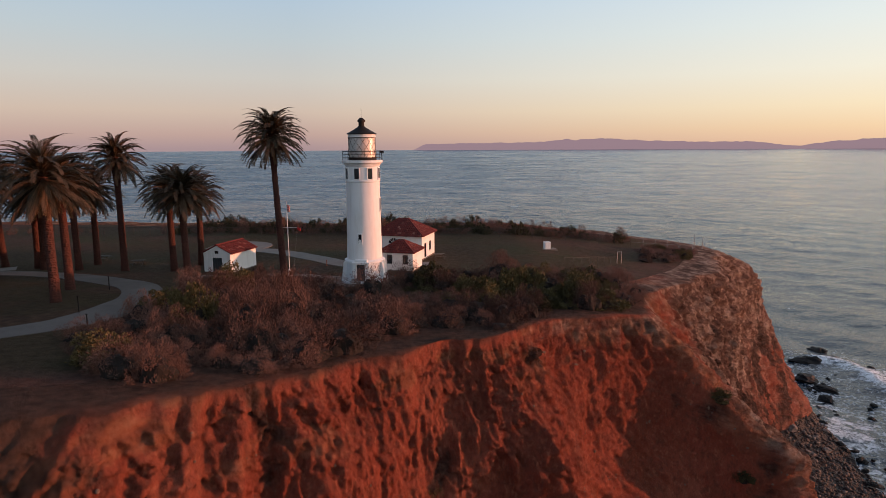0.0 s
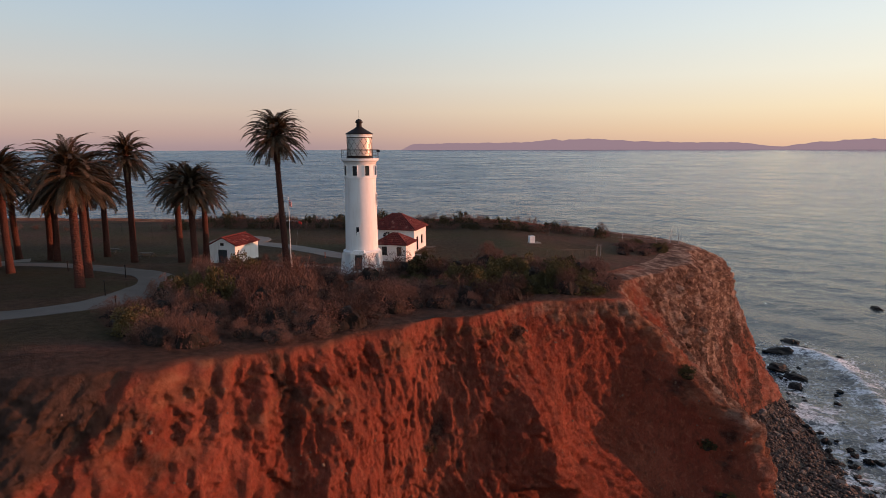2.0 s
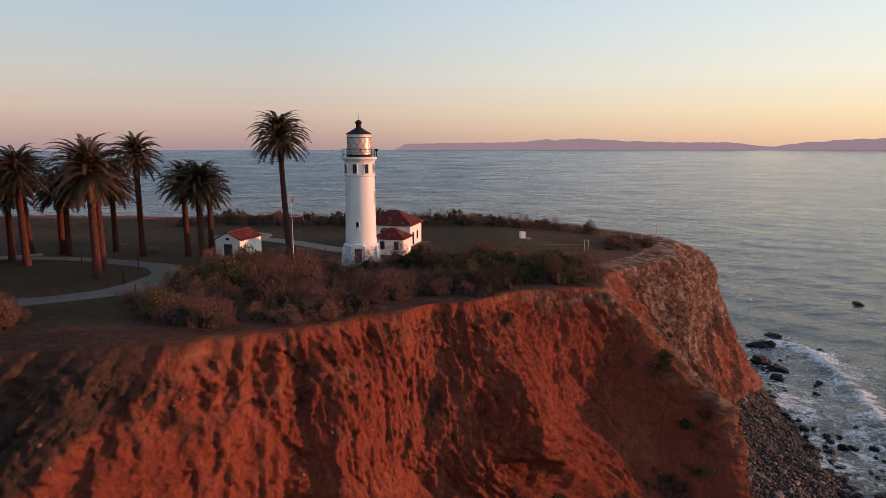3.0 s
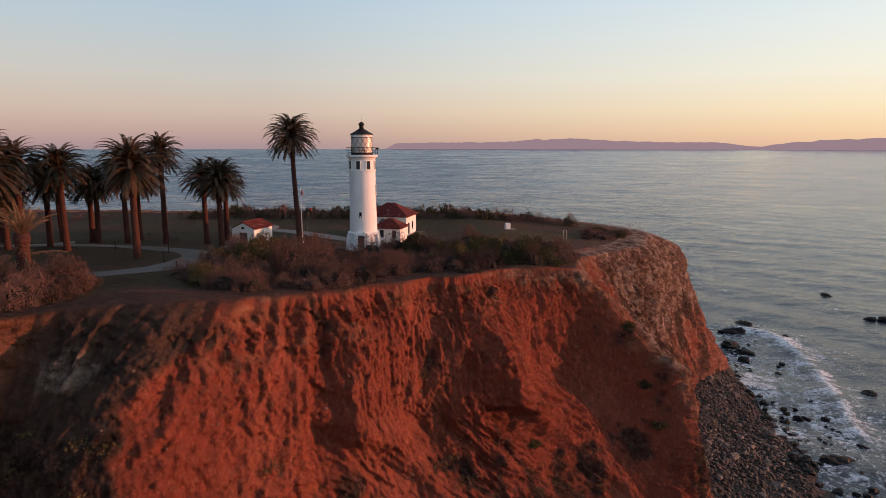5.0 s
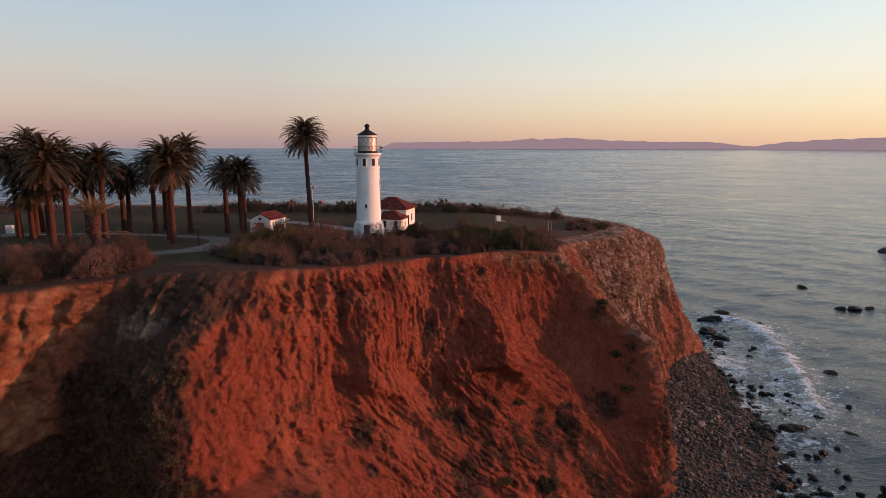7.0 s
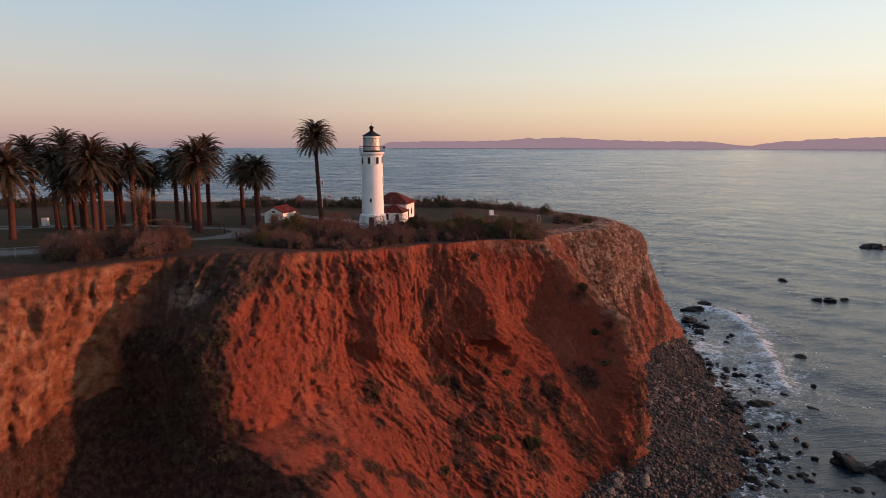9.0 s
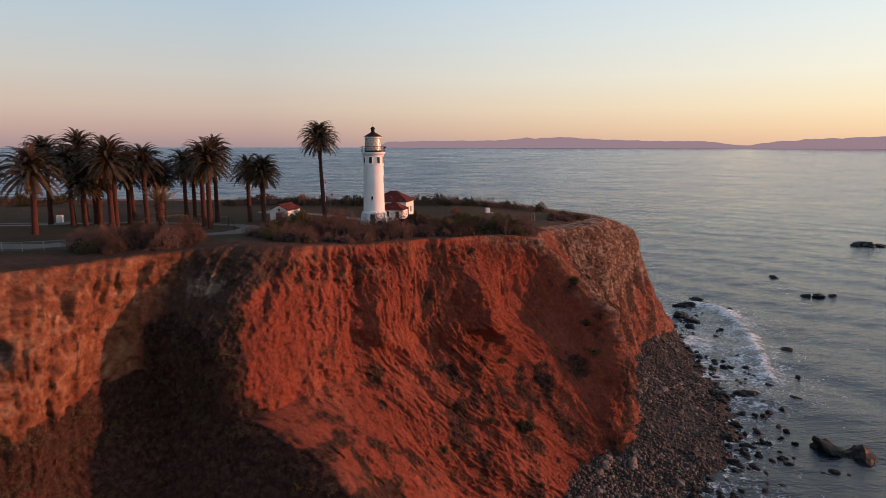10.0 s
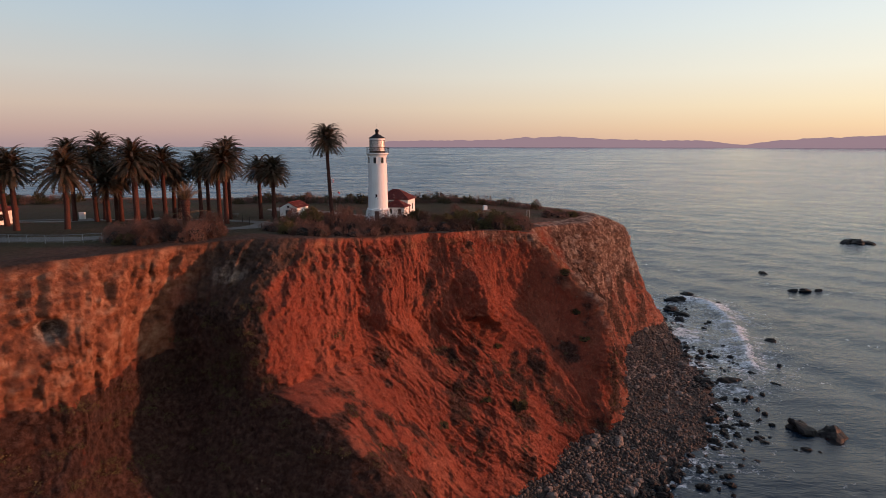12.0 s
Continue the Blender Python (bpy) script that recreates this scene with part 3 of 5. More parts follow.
# ---- the sea ----
rad = [20.0]
while rad[-1] < 4850:
    rad.append(rad[-1] + (1.0 if rad[-1] < 260 else rad[-1] * 0.0042 if rad[-1] < 900 else rad[-1] * 0.03))
rad = np.array(rad)
rad = rad[rad < 4850]
rad = np.append(rad, 4850)
ang = np.radians(np.concatenate([np.arange(-180, -62, 4.0), np.arange(-62, 82, 0.42), np.linspace(82, 180, 26)]))
R, A = np.meshgrid(rad, ang)
SX, SY = R * np.sin(A), R * np.cos(A)
# the water rises a little with distance, to bring the far edge to the true horizon
RISE = 37.3 * (np.clip(R - 450, 0, None) / 4400.0) ** 1.6


def shore_distance(px, py):
    best = np.full(px.shape, 1e9)
    for (x0, y0), (x1, y1) in zip(SHORE, SHORE[1:]):
        dx, dy = x1 - x0, y1 - y0
        t = np.clip(((px - x0) * dx + (py - y0) * dy) / (dx * dx + dy * dy), 0, 1)
        best = np.minimum(best, np.hypot(px - x0 - t * dx, py - y0 - t * dy))
    return best


sd = shore_distance(SX, SY)
near = sstep(900, 260, R)
swell = 0.28 * np.sin((SX * 0.75 + SY * 0.66) / 5.2 + 2.2 * fbm(SX / 40, SY / 40, 0, 2)) + 0.14 * fbm(SX / 9, SY / 4.5, 0, 2) + 0.10 * fbm(SX / 4.5 + 3, SY / 2.4, 0, 2)
# one breaker, running in from the point
BREAK = [(96, 156), (103, 149), (100, 128), (93, 107), (85, 87)]
bl = curve_through(BREAK, 40)
bd = np.full(SX.shape, 1e9)
for x0, y0 in bl:
    bd = np.minimum(bd, np.hypot(SX - x0, SY - y0))
crest = np.exp(-(bd / 2.8) ** 2)
SZ = SEA_Z + RISE + swell * near + 0.9 * crest
lace = fbm(SX / 3.2, SY / 3.2, 1.0, 5)
reach_ = 11 + 24 * sstep(52, 82, SY)
foam = sstep(1.0, 0.15, (sd + 7 * lace) / reach_) * (0.35 + 0.65 * sstep(-0.2, 0.5, lace)) * sstep(-30, 10, SX + 20)
foam = np.maximum(foam, 0.8 * sstep(0.35, 1.0, crest + 0.55 * lace))
foam = np.maximum(foam, 0.85 * sstep(22, 0, bd + 8 * lace) * sstep(0, 0.5, lace + 0.15))
foam = np.clip(foam, 0, 1) * (0.72 + 0.28 * sstep(9, 2, bd)) * sstep(330, 200, R)

n = Nodes("sea_water", 0.12, 0, 0.5)
# far water painted paler and bluer, near water darker, standing in for sky reflection
water_tint = n.mix(n.attr("distance"), n.ramp(n.noise(0.012, 4, (1, 2.5, 1)), (0.35, (0.009, 0.020, 0.034)), (0.65, (0.014, 0.030, 0.050))), (0.018, 0.072, 0.130))
spread = n.math("ADD", n.noise(0.8, 8, None, 0.66, 0.9), n.math("MULTIPLY", n.attr("foam"), 0.31))
lacey = n.math("MULTIPLY", n.ramp(spread, (0.605, 0.0), (0.79, 0.95)), n.ramp(n.attr("foam"), (0.02, 0.0), (0.12, 1.0)))
n.color(n.mix(lacey, water_tint, (0.85, 0.86, 0.88)))
# wind streaks: ruffled and slick water, drawn out across the view
wide = n.t.nodes.new("ShaderNodeCombineXYZ")
n.put(n.attr("bearing"), wide.inputs[0])
n.put(n.attr("reach"), wide.inputs[1])
streak = n.noise(1.0, 6, (2.2, 26.0, 1.0), 0.6, 0.3, wide.outputs[0])
ripple = n.ramp(streak, (0.36, 0.0), (0.66, 1.0))
n.rough(n.mix(lacey, n.mix(n.attr("distance"), n.mix(ripple, (0.06, 0.06, 0.06), (0.18, 0.18, 0.18)), n.mix(n.ramp(n.math("MULTIPLY", n.attr("bearing"), 0.25), (0.02, 0.0), (0.75, 1.0)), n.mix(ripple, (0.22, 0.22, 0.22), (0.38, 0.38, 0.38)), n.mix(ripple, (0.05, 0.05, 0.05), (0.20, 0.20, 0.20)))), (0.85, 0.85, 0.85)))
n.b.inputs["IOR"].default_value = 1.3
w1 = n.bump(n.noise(0.30, 4, (0.7, 1.5, 1.0), 0.58), 1.0, 0.24)
w2 = n.bump(n.noise(1.0, 4, (0.7, 1.6, 1.0), 0.62), 1.0, 0.18, w1)
calm = n.ramp(n.noise(1.0, 4, (1.6, 9.0, 1.0), 0.55, 0.5, wide.outputs[0]), (0.38, 0.35), (0.60, 1.0))
# calmer water in the lee of the point
calm = n.math("MULTIPLY", calm, n.ramp(n.math("MULTIPLY", n.attr("bearing"), 0.25), (0.1, 1.0), (0.85, 0.28)))
far1 = n.math("MULTIPLY", n.noise(1.0, 3, (8.0, 52.0, 1.0), 0.55, 0.4, wide.outputs[0]), n.attr("tall"))
w3 = n.bump(n.math("MULTIPLY", far1, calm), 1.0, 1.7, w2)
far2 = n.math("MULTIPLY", n.noise(1.0, 3, (19.0, 120.0, 1.0), 0.55, 0.3, wide.outputs[0]), n.attr("tall"))
n.bump(n.math("MULTIPLY", far2, calm), 1.0, 0.75, w3)
SEA = n.mat
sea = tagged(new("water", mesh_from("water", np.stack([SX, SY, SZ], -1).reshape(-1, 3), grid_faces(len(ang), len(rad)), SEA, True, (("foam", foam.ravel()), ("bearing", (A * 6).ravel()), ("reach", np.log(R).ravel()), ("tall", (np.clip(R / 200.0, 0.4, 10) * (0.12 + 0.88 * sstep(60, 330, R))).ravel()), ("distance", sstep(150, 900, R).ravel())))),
             "rippled blue-grey sea with white foam along the shore", "sea", kind="structure")

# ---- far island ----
# distance haze painted in: a black surface with an even purple glow
n = Nodes("island_haze_glow", 1.0, 0, 0)
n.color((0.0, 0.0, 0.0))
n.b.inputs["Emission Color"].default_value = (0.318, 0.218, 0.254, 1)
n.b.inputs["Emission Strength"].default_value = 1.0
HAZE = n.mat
ia = np.radians(np.linspace(-3.6, 62, 420))
deg = np.degrees(ia)
IR = 4780.0
hill = np.interp(deg, [-3.6, -2.6, 0, 4, 8.3, 10.5, 11.2, 13.5, 17, 21, 23.5, 25.5, 27.0, 28.2, 29.2, 31, 33.5, 36, 39, 45, 52, 62],
                 [0, 40, 47, 50, 55, 76, 66, 79, 62, 52, 47, 52, 36, 22, 18, 42, 60, 66, 78, 92, 70, 20])
hill = hill + (3.0 * fbm(deg * 1.2, 0.0, 0.0, 4) + 2.0 * fbm(deg * 3.1, 5.0, 0.0, 3)) * np.clip(hill / 40, 0, 1)
base = -2.6 - 6
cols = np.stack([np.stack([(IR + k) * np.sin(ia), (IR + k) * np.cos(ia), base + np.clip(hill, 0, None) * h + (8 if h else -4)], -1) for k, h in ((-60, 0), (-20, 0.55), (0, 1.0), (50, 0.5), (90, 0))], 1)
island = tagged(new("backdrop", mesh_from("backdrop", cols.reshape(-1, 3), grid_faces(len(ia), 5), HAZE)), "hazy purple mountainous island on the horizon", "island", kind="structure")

# ---- road and paths ----


def ribbon(name, pts, width, label, mat, lift=0.05, category="path"):
    """A paved strip on the ground along a line, with a real edge."""
    c = curve_through(pts, 10)
    tan = np.gradient(c, axis=0)
    nrm = np.stack([tan[:, 1], -tan[:, 0]], 1) / np.hypot(*tan.T)[:, None]
    offs = np.linspace(-0.5, 0.5, 7)
    rows = []
    for k in (-0.5, *offs, 0.5):
        p = c + nrm * k * width
        rows.append(np.column_stack([p, ground_z(p[:, 0], p[:, 1]) + lift]))
    rows[0][:, 2] -= 0.3
    rows[-1][:, 2] -= 0.3
    v = np.stack(rows, 1)
    return tagged(new(name, mesh_from(name, v.reshape(-1, 3), grid_faces(len(c), len(rows)), mat, False)), label, category, kind="structure")


ribbon("road", [(-75, 26), (-58, 25.5), (-47, 28), (-40, 36), (-33, 42.5), (-30.5, 46.5), (-30.3, 52), (-31.8, 59), (-35.5, 65), (-42, 70), (-50, 74), (-59, 75.5), (-85, 74), (-130, 66)], 4.0,
       "grey concrete drive curving across the headland", ROADBED)
ribbon("path", [(-33, 72), (-26.5, 75.2), (-20.5, 75.8), (-13.5, 73.6), (-11, 74)], 1.3, "narrow pale concrete footpath", PAVING, 0.07)
ribbon("path", [(-40, 98), (-34, 96.5), (-27, 93.5), (-20, 88), (-14, 83), (-8, 82.5), (-2.5, 83.5)], 3.4, "pale concrete walk behind the lighthouse", PAVING, 0.06)
ribbon("path", [(-92, 66), (-80, 67.5), (-73, 72), (-60, 80)], 3.0, "pale concrete walk among the palms", PAVING, 0.07)
pad = part("pavement", lathe([(0, 0.09), (5.2, 0.09), (5.3, -0.3)], 40), PAVING)
pad.location = (-35.5, 99.5, gz(-35.5, 99.5))
tagged(pad, "round pale concrete pad in the grass", "pavement", kind="structure")
pad = part("pavement", lathe([(0, 0.10), (3.9, 0.10), (4.0, -0.4)], 48), PAVING)
pad.location = (-10.4, 72.0, 0)
tagged(pad, "concrete apron round the lighthouse foot", "pavement", kind="structure")

# ---- lighthouse ----


def lighthouse(x, y, z, face):
    """face: degrees of the door's way."""
    th = empty("lighthouse", pose(x, y, z, 0, 0, face), "tall white concrete lighthouse with black lantern roof and gallery", "lighthouse")
    part("shaft", lathe([(2.16, 2.7), (2.12, 4.5), (2.06, 8.0), (2.02, 12.3), (2.10, 12.35), (2.10, 12.55), (2.02, 12.6), (2.0, 14.15), (2.08, 14.2), (2.14, 14.4), (2.28, 14.55), (2.42, 14.62), (2.42, 14.9), (0, 14.9)], 64), WHITE, th, smooth=True)
    part("plinth", lathe([(2.85, 0), (2.85, 0.28), (2.78, 0.34), (2.62, 0.42), (2.45, 0.75), (2.36, 1.2), (2.32, 1.9), (2.34, 2.55), (2.46, 2.62), (2.46, 2.86), (2.3, 2.95), (2.14, 3.0)], 48), WHITE, th, "flared white plinth", True)
    # buttresses round the foot
    for k in range(8):
        a = 2 * math.pi * (k + 0.5) / 8
        bm = bmesh.new()
        add_box(bm, 2.15, -0.22, 0.1, 2.62, 0.22, 2.6, 0.03)
        for v in bm.verts:
            if v.co.x > 2.4:
                v.co.x += 0.42 * max(0, 1 - v.co.z / 0.9) ** 2
        bmesh.ops.rotate(bm, verts=bm.verts, cent=(0, 0, 0), matrix=Matrix.Rotation(a, 3, "Z"))
        part("buttress", bm, WHITE, th)
    # door with its raised surround
    bm = bmesh.new()
    add_box(bm, 2.1, -0.95, 0.1, 2.78, -0.5, 2.6, 0.03)
    add_box(bm, 2.1, 0.5, 0.1, 2.78, 0.95, 2.6, 0.03)
    add_box(bm, 2.1, -1.08, 2.6, 2.88, 1.08, 2.86, 0.04)
    add_box(bm, 2.05, -0.75, 2.86, 2.66, 0.75, 3.12, 0.04)
    part("door_surround", bm, WHITE, th)
    dr = part("door", box(2.3, -0.5, 0.25, 2.52, 0.5, 2.6, 0.01), DOOR_GREEN, th, "grey-green panelled door")
    for y0 in (-0.43, 0.05):
        for z0, z1 in ((0.4, 1.2), (1.35, 2.45)):
            part("door_panel", box(2.51, y0, z0, 2.55, y0 + 0.38, z1, 0.01), DOOR_GREEN, dr)
    part("step", box(2.4, -1.3, 0, 3.5, 1.3, 0.17, 0.02), PAVING, th)
    part("step", box(2.4, -1.0, 0.17, 3.1, 1.0, 0.30, 0.02), PAVING, th)

    def window(a, z0, z1, w, r):
        m = Matrix.Rotation(radians(a), 4, "Z")
        h = [part("window", box(r - 0.12, -w / 2, z0, r + 0.03, w / 2, z1), DARK_PANE, th, "narrow dark window")]
        bm = bmesh.new()
        for b in ((r - 0.1, -w / 2 - 0.1, z0 - 0.12, r + 0.1, w / 2 + 0.1, z0), (r - 0.1, -w / 2 - 0.1, z1, r + 0.09, w / 2 + 0.1, z1 + 0.1),
                  (r - 0.1, -w / 2 - 0.1, z0, r + 0.09, -w / 2, z1), (r - 0.1, w / 2, z0, r + 0.09, w / 2 + 0.1, z1)):
            add_box(bm, *b, 0.01)
        part("frame", bm, WHITE, h[0])
        h[0].matrix_local = m
    for k in range(8):
        window(-9 + 45 * k, 12.72, 13.95, 0.58, 2.0)
    window(-3, 5.05, 6.15, 0.38, 2.07)
    window(88, 8.8, 10.3, 0.5, 2.03)
    # gallery
    ga = part("gallery_rail", lathe([(2.33, 15.93), (2.37, 15.95), (2.37, 16.0), (2.33, 16.02)], 48), BLACK_METAL, th)
    for h in (15.2, 15.57):
        part("rail", lathe([(2.33, h), (2.355, h), (2.355, h + 0.03), (2.33, h + 0.03), (2.33, h)], 48), BLACK_METAL, ga)
    for k in range(20):
        a = 2 * math.pi * k / 20
        c, s_ = 2.35 * math.cos(a), 2.35 * math.sin(a)
        part("baluster", tube((c, s_, 14.9), (c, s_, 15.97), 0.017, n=6), BLACK_METAL, ga)
    # lantern
    la = part("lantern_base", lathe([(1.66, 14.9), (1.66, 15.2), (1.6, 15.25), (1.2, 15.25)], 40), BLACK_METAL, th, "low black lantern wall")
    part("curtain", lathe([(1.57, 15.24), (1.57, 17.6), (1.54, 17.6), (1.54, 15.24), (1.57, 15.24)], 72), WHITE_CLOTH, th, "white curtain behind the panes")
    gl = part("lantern_pane", lathe([(1.60, 15.25), (1.60, 17.56)], 48), GLASS, th, "curved clear lantern glass", True)
    gl.visible_shadow = False
    for k in range(12):
        for w in (1, -1):
            bm = bmesh.new()
            prev = None
            for j in range(9):
                a = 2 * math.pi * (k / 12 + w * j / 8 / 6)
                p = (1.62 * math.cos(a), 1.62 * math.sin(a), 15.25 + 2.42 * j / 8)
                if prev:
                    add_tube(bm, prev, p, 0.019, n=4)
                prev = p
            part("astragal", bm, BLACK_METAL, gl)
    part("lantern_cornice", lathe([(1.55, 17.55), (1.64, 17.6), (1.64, 17.95), (1.3, 17.95)], 40), WHITE, th)
    part("lantern_band", lathe([(1.60, 17.49), (1.65, 17.49), (1.65, 17.56), (1.60, 17.56)], 40), BLACK_METAL, th)
    ro = part("roof", lathe([(1.2, 17.93), (1.78, 17.95), (1.80, 18.02), (1.1, 18.42), (0.5, 18.78), (0.36, 18.92)], 40), BLACK_METAL, th, "black conical lantern roof", True)
    part("ventilator", lathe([(0.34, 18.85), (0.34, 19.35), (0.46, 19.42), (0.46, 19.58), (0.3, 19.78), (0.1, 19.9), (0, 19.92)], 24), BLACK_METAL, ro, "", True)
    part("lightning_rod", tube((0, 0, 19.9), (0, 0, 21.0), 0.02, 0.008, 6), BLACK_METAL, ro)
    # lamp on the gallery
    part("gallery_lamp", add_tube(box(-0.12, 2.2, 15.7, 0.12, 2.62, 16.0, 0.03), (0, 2.4, 14.9), (0, 2.4, 15.75), 0.04), BLACK_METAL, th)
    return th


lighthouse(-10.4, 72.0, 0.0, -93)

# ---- buildings ----


def wall(x0, x1, h, holes, thick=0.25):
    """A wall along x, its outer face at y = 0, with openings (x0, z0, x1, z1) right through."""
    bm = bmesh.new()
    xs = sorted({x0, x1, *[v for o in holes for v in (o[0], o[2])]})
    for a, b in zip(xs, xs[1:]):
        zs = [(0.0, h)]
        for o in holes:
            if o[0] <= a + 1e-6 and o[2] >= b - 1e-6:
                zs = [q for z0, z1 in zs for q in ((z0, min(z1, o[1])), (max(z0, o[3]), z1)) if q[1] - q[0] > 1e-4]
        for z0, z1 in zs:
            add_box(bm, a, 0, z0, b, thick, z1)
    bmesh.ops.remove_doubles(bm, verts=bm.verts, dist=1e-4)
    return bm


def fit_window(parent, m, x0, z0, x1, z1, bars=(1, 2), label="dark sash window"):
    w = part("window", box(x0, 0.14, z0, x1, 0.17, z1), DARK_PANE, parent, label)
    w.matrix_local = m
    bm = bmesh.new()
    e = 0.07
    for b in ((x0, 0.06, z0, x0 + e, 0.18, z1), (x1 - e, 0.06, z0, x1, 0.18, z1), (x0, 0.06, z1 - e, x1, 0.18, z1), (x0, 0.06, z0, x1, 0.18, z0 + e)):
        add_box(bm, *b)
    part("frame", bm, BLACK_METAL, w)
    for k in range(bars[0]):
        x = x0 + (x1 - x0) * (k + 1) / (bars[0] + 1)
        part("mullion", box(x - 0.025, 0.09, z0, x + 0.025, 0.16, z1), BLACK_METAL, w)
    for k in range(bars[1]):
        z = z0 + (z1 - z0) * (k + 1) / (bars[1] + 1)
        part("glazing_bar", box(x0, 0.10, z - 0.02, x1, 0.155, z + 0.02), BLACK_METAL, w)
    part("sill", box(x0 - 0.08, -0.07, z0 - 0.09, x1 + 0.08, 0.06, z0, 0.01), WHITE, w)


def tile_slope(bm, m, length, run, rise, lhip, rhip, over=0.3):
    """Barrel tiles up one slope: eave along x from 0 to length at y = 0, rising towards +y. lhip, rhip: how far along x the slope's ends run in at the top."""
    pitch, r = 0.30, 0.10
    slope = math.hypot(run, rise)
    cnt = int(length / pitch)
    for i in range(cnt):
        x = (i + 0.5) * length / cnt
        top = min(1.0, x / lhip if lhip > 0 else 1, (length - x) / rhip if rhip > 0 else 1)
        n_t = max(1, int(top * slope / 0.42))
        for j in range(n_t):
            s0, s1 = j / n_t * top, (j + 1) / n_t * top
            ring = []
            for sv, lift in ((s0 - 0.01, 0.05), (s1, 0.0)):
                for q in range(5):
                    a = math.pi * q / 4
                    ring.append(bm.verts.new(m @ Vector((x - 0.155 * math.cos(a), run * sv - lift * 0.4, rise * sv + 0.03 + lift + r * math.sin(a)))))
            for q in range(4):
                bm.faces.new((ring[q], ring[q + 1], ring[q + 6], ring[q + 5]))
            bm.faces.new(ring[0:5])


def hip_house(name, m, w, d, h, rise, holes, label, category="house", arch=None, gable=False):
    """Walls with openings and a tiled roof. m: pose of the front-left corner at the ground, x along the front. holes: per wall front, right, back, left."""
    th = empty(name, m, label, category)
    ways = [pose(0, 0, 0), pose(w, 0, 0, 0, 0, 90), pose(w, d, 0, 0, 0, 180), pose(0, d, 0, 0, 0, 270)]
    for k, (way, ln) in enumerate(zip(ways, (w, d, w, d))):
        hs = holes[k]
        t = 0.25
        ob = part("wall", wall(0 if k % 2 == 0 else t, ln if k % 2 == 0 else ln - t, h, [q[:4] for q in hs], t), WHITE, th)
        ob.matrix_local = way
        for q in hs:
            if q[4] == "window":
                fit_window(th, way, *q[:4])
            else:
                dr = part("door", box(q[0], 0.1, q[1], q[2], 0.16, q[3], 0.005), DOOR_GREEN, th, "blue-grey wooden door")
                dr.matrix_local = way
                n_b = max(2, int((q[2] - q[0]) / 0.35))
                for i in range(n_b):
                    a, b = q[0] + (q[2] - q[0]) * i / n_b + 0.03, q[0] + (q[2] - q[0]) * (i + 1) / n_b - 0.03
                    part("board", box(a, 0.075, q[1] + 0.1, b, 0.1, q[3] - 0.1, 0.005), DOOR_GREEN, dr)
                part("handle", box(q[2] - 0.2, 0.03, q[1] + 0.95, q[2] - 0.14, 0.08, q[1] + 1.1, 0.005), GREY_STEEL, dr)
    o = 0.32
    W, D = w + 2 * o, d + 2 * o
    bm = bmesh.new()
    deck = bmesh.new()
    z0 = h - 0.05
    if gable:
        run = W / 2
        tile_slope(bm, pose(-o, -0.12, z0) @ Matrix(((0, 1, 0, 0), (1, 0, 0, 0), (0, 0, 1, 0), (0, 0, 0, 1))), d + 0.24, run, rise, 0, 0)
        tile_slope(bm, pose(w + o, -0.12, z0) @ Matrix(((0, -1, 0, 0), (1, 0, 0, 0), (0, 0, 1, 0), (0, 0, 0, 1))), d + 0.24, run, rise, 0, 0)
        vs = [deck.verts.new(p) for p in ((-o, 0.06, z0), (w / 2, 0.06, z0 + rise), (w + o, 0.06, z0), (-o, d - 0.06, z0), (w / 2, d - 0.06, z0 + rise), (w + o, d - 0.06, z0))]
        for f in ((0, 1, 4, 3), (1, 2, 5, 4), (0, 2, 1), (3, 4, 5), (0, 3, 5, 2)):
            deck.faces.new([vs[i] for i in f])
        for y0 in (0.0, d - 0.25):
            g = bmesh.new()
            gv = [g.verts.new(p) for p in ((0.0, y0, h), (w, y0, h), (w / 2, y0, h + rise - 0.08), (0.0, y0 + 0.25, h), (w, y0 + 0.25, h), (w / 2, y0 + 0.25, h + rise - 0.08))]
            for f in ((0, 1, 2), (3, 5, 4), (0, 2, 5, 3), (1, 4, 5, 2), (0, 3, 4, 1)):
                g.faces.new([gv[i] for i in f])
            bmesh.ops.recalc_face_normals(g, faces=g.faces)
            part("gable", g, WHITE, th)
        ridge = ((w / 2, -0.12, z0 + rise + 0.06), (w / 2, d + 0.12, z0 + rise + 0.06))
        hips = []
        v = part("vent", box(w / 2 - 0.28, -0.03, h - 0.02, w / 2 + 0.28, 0.05, h + 0.36, 0.01), BLACK_METAL, th, "small dark louvred vent")
    else:
        run = min(W, D) / 2
        if W >= D:
            ra, rb = (-o + run, d / 2, z0 + rise), (w + o - run, d / 2, z0 + rise)
        else:
            ra, rb = (w / 2, -o + run, z0 + rise), (w / 2, d + o - run, z0 + rise)
        for way, ln in ((pose(-o, -o, z0), W), (pose(w + o, -o, z0, 0, 0, 90), D), (pose(w + o, d + o, z0, 0, 0, 180), W), (pose(-o, d + o, z0, 0, 0, 270), D)):
            tile_slope(bm, way, ln, run, rise, run, run)
        cs = [deck.verts.new(p) for p in ((-o, -o, z0), (w + o, -o, z0), (w + o, d + o, z0), (-o, d + o, z0))]
        a, b = deck.verts.new(ra), deck.verts.new(rb)
        if W >= D:
            fs = ((cs[0], cs[1], b, a), (cs[1], cs[2], b), (cs[2], cs[3], a, b), (cs[3], cs[0], a))
        else:
            fs = ((cs[0], cs[1], a), (cs[1], cs[2], b, a), (cs[2], cs[3], b), (cs[3], cs[0], a, b))
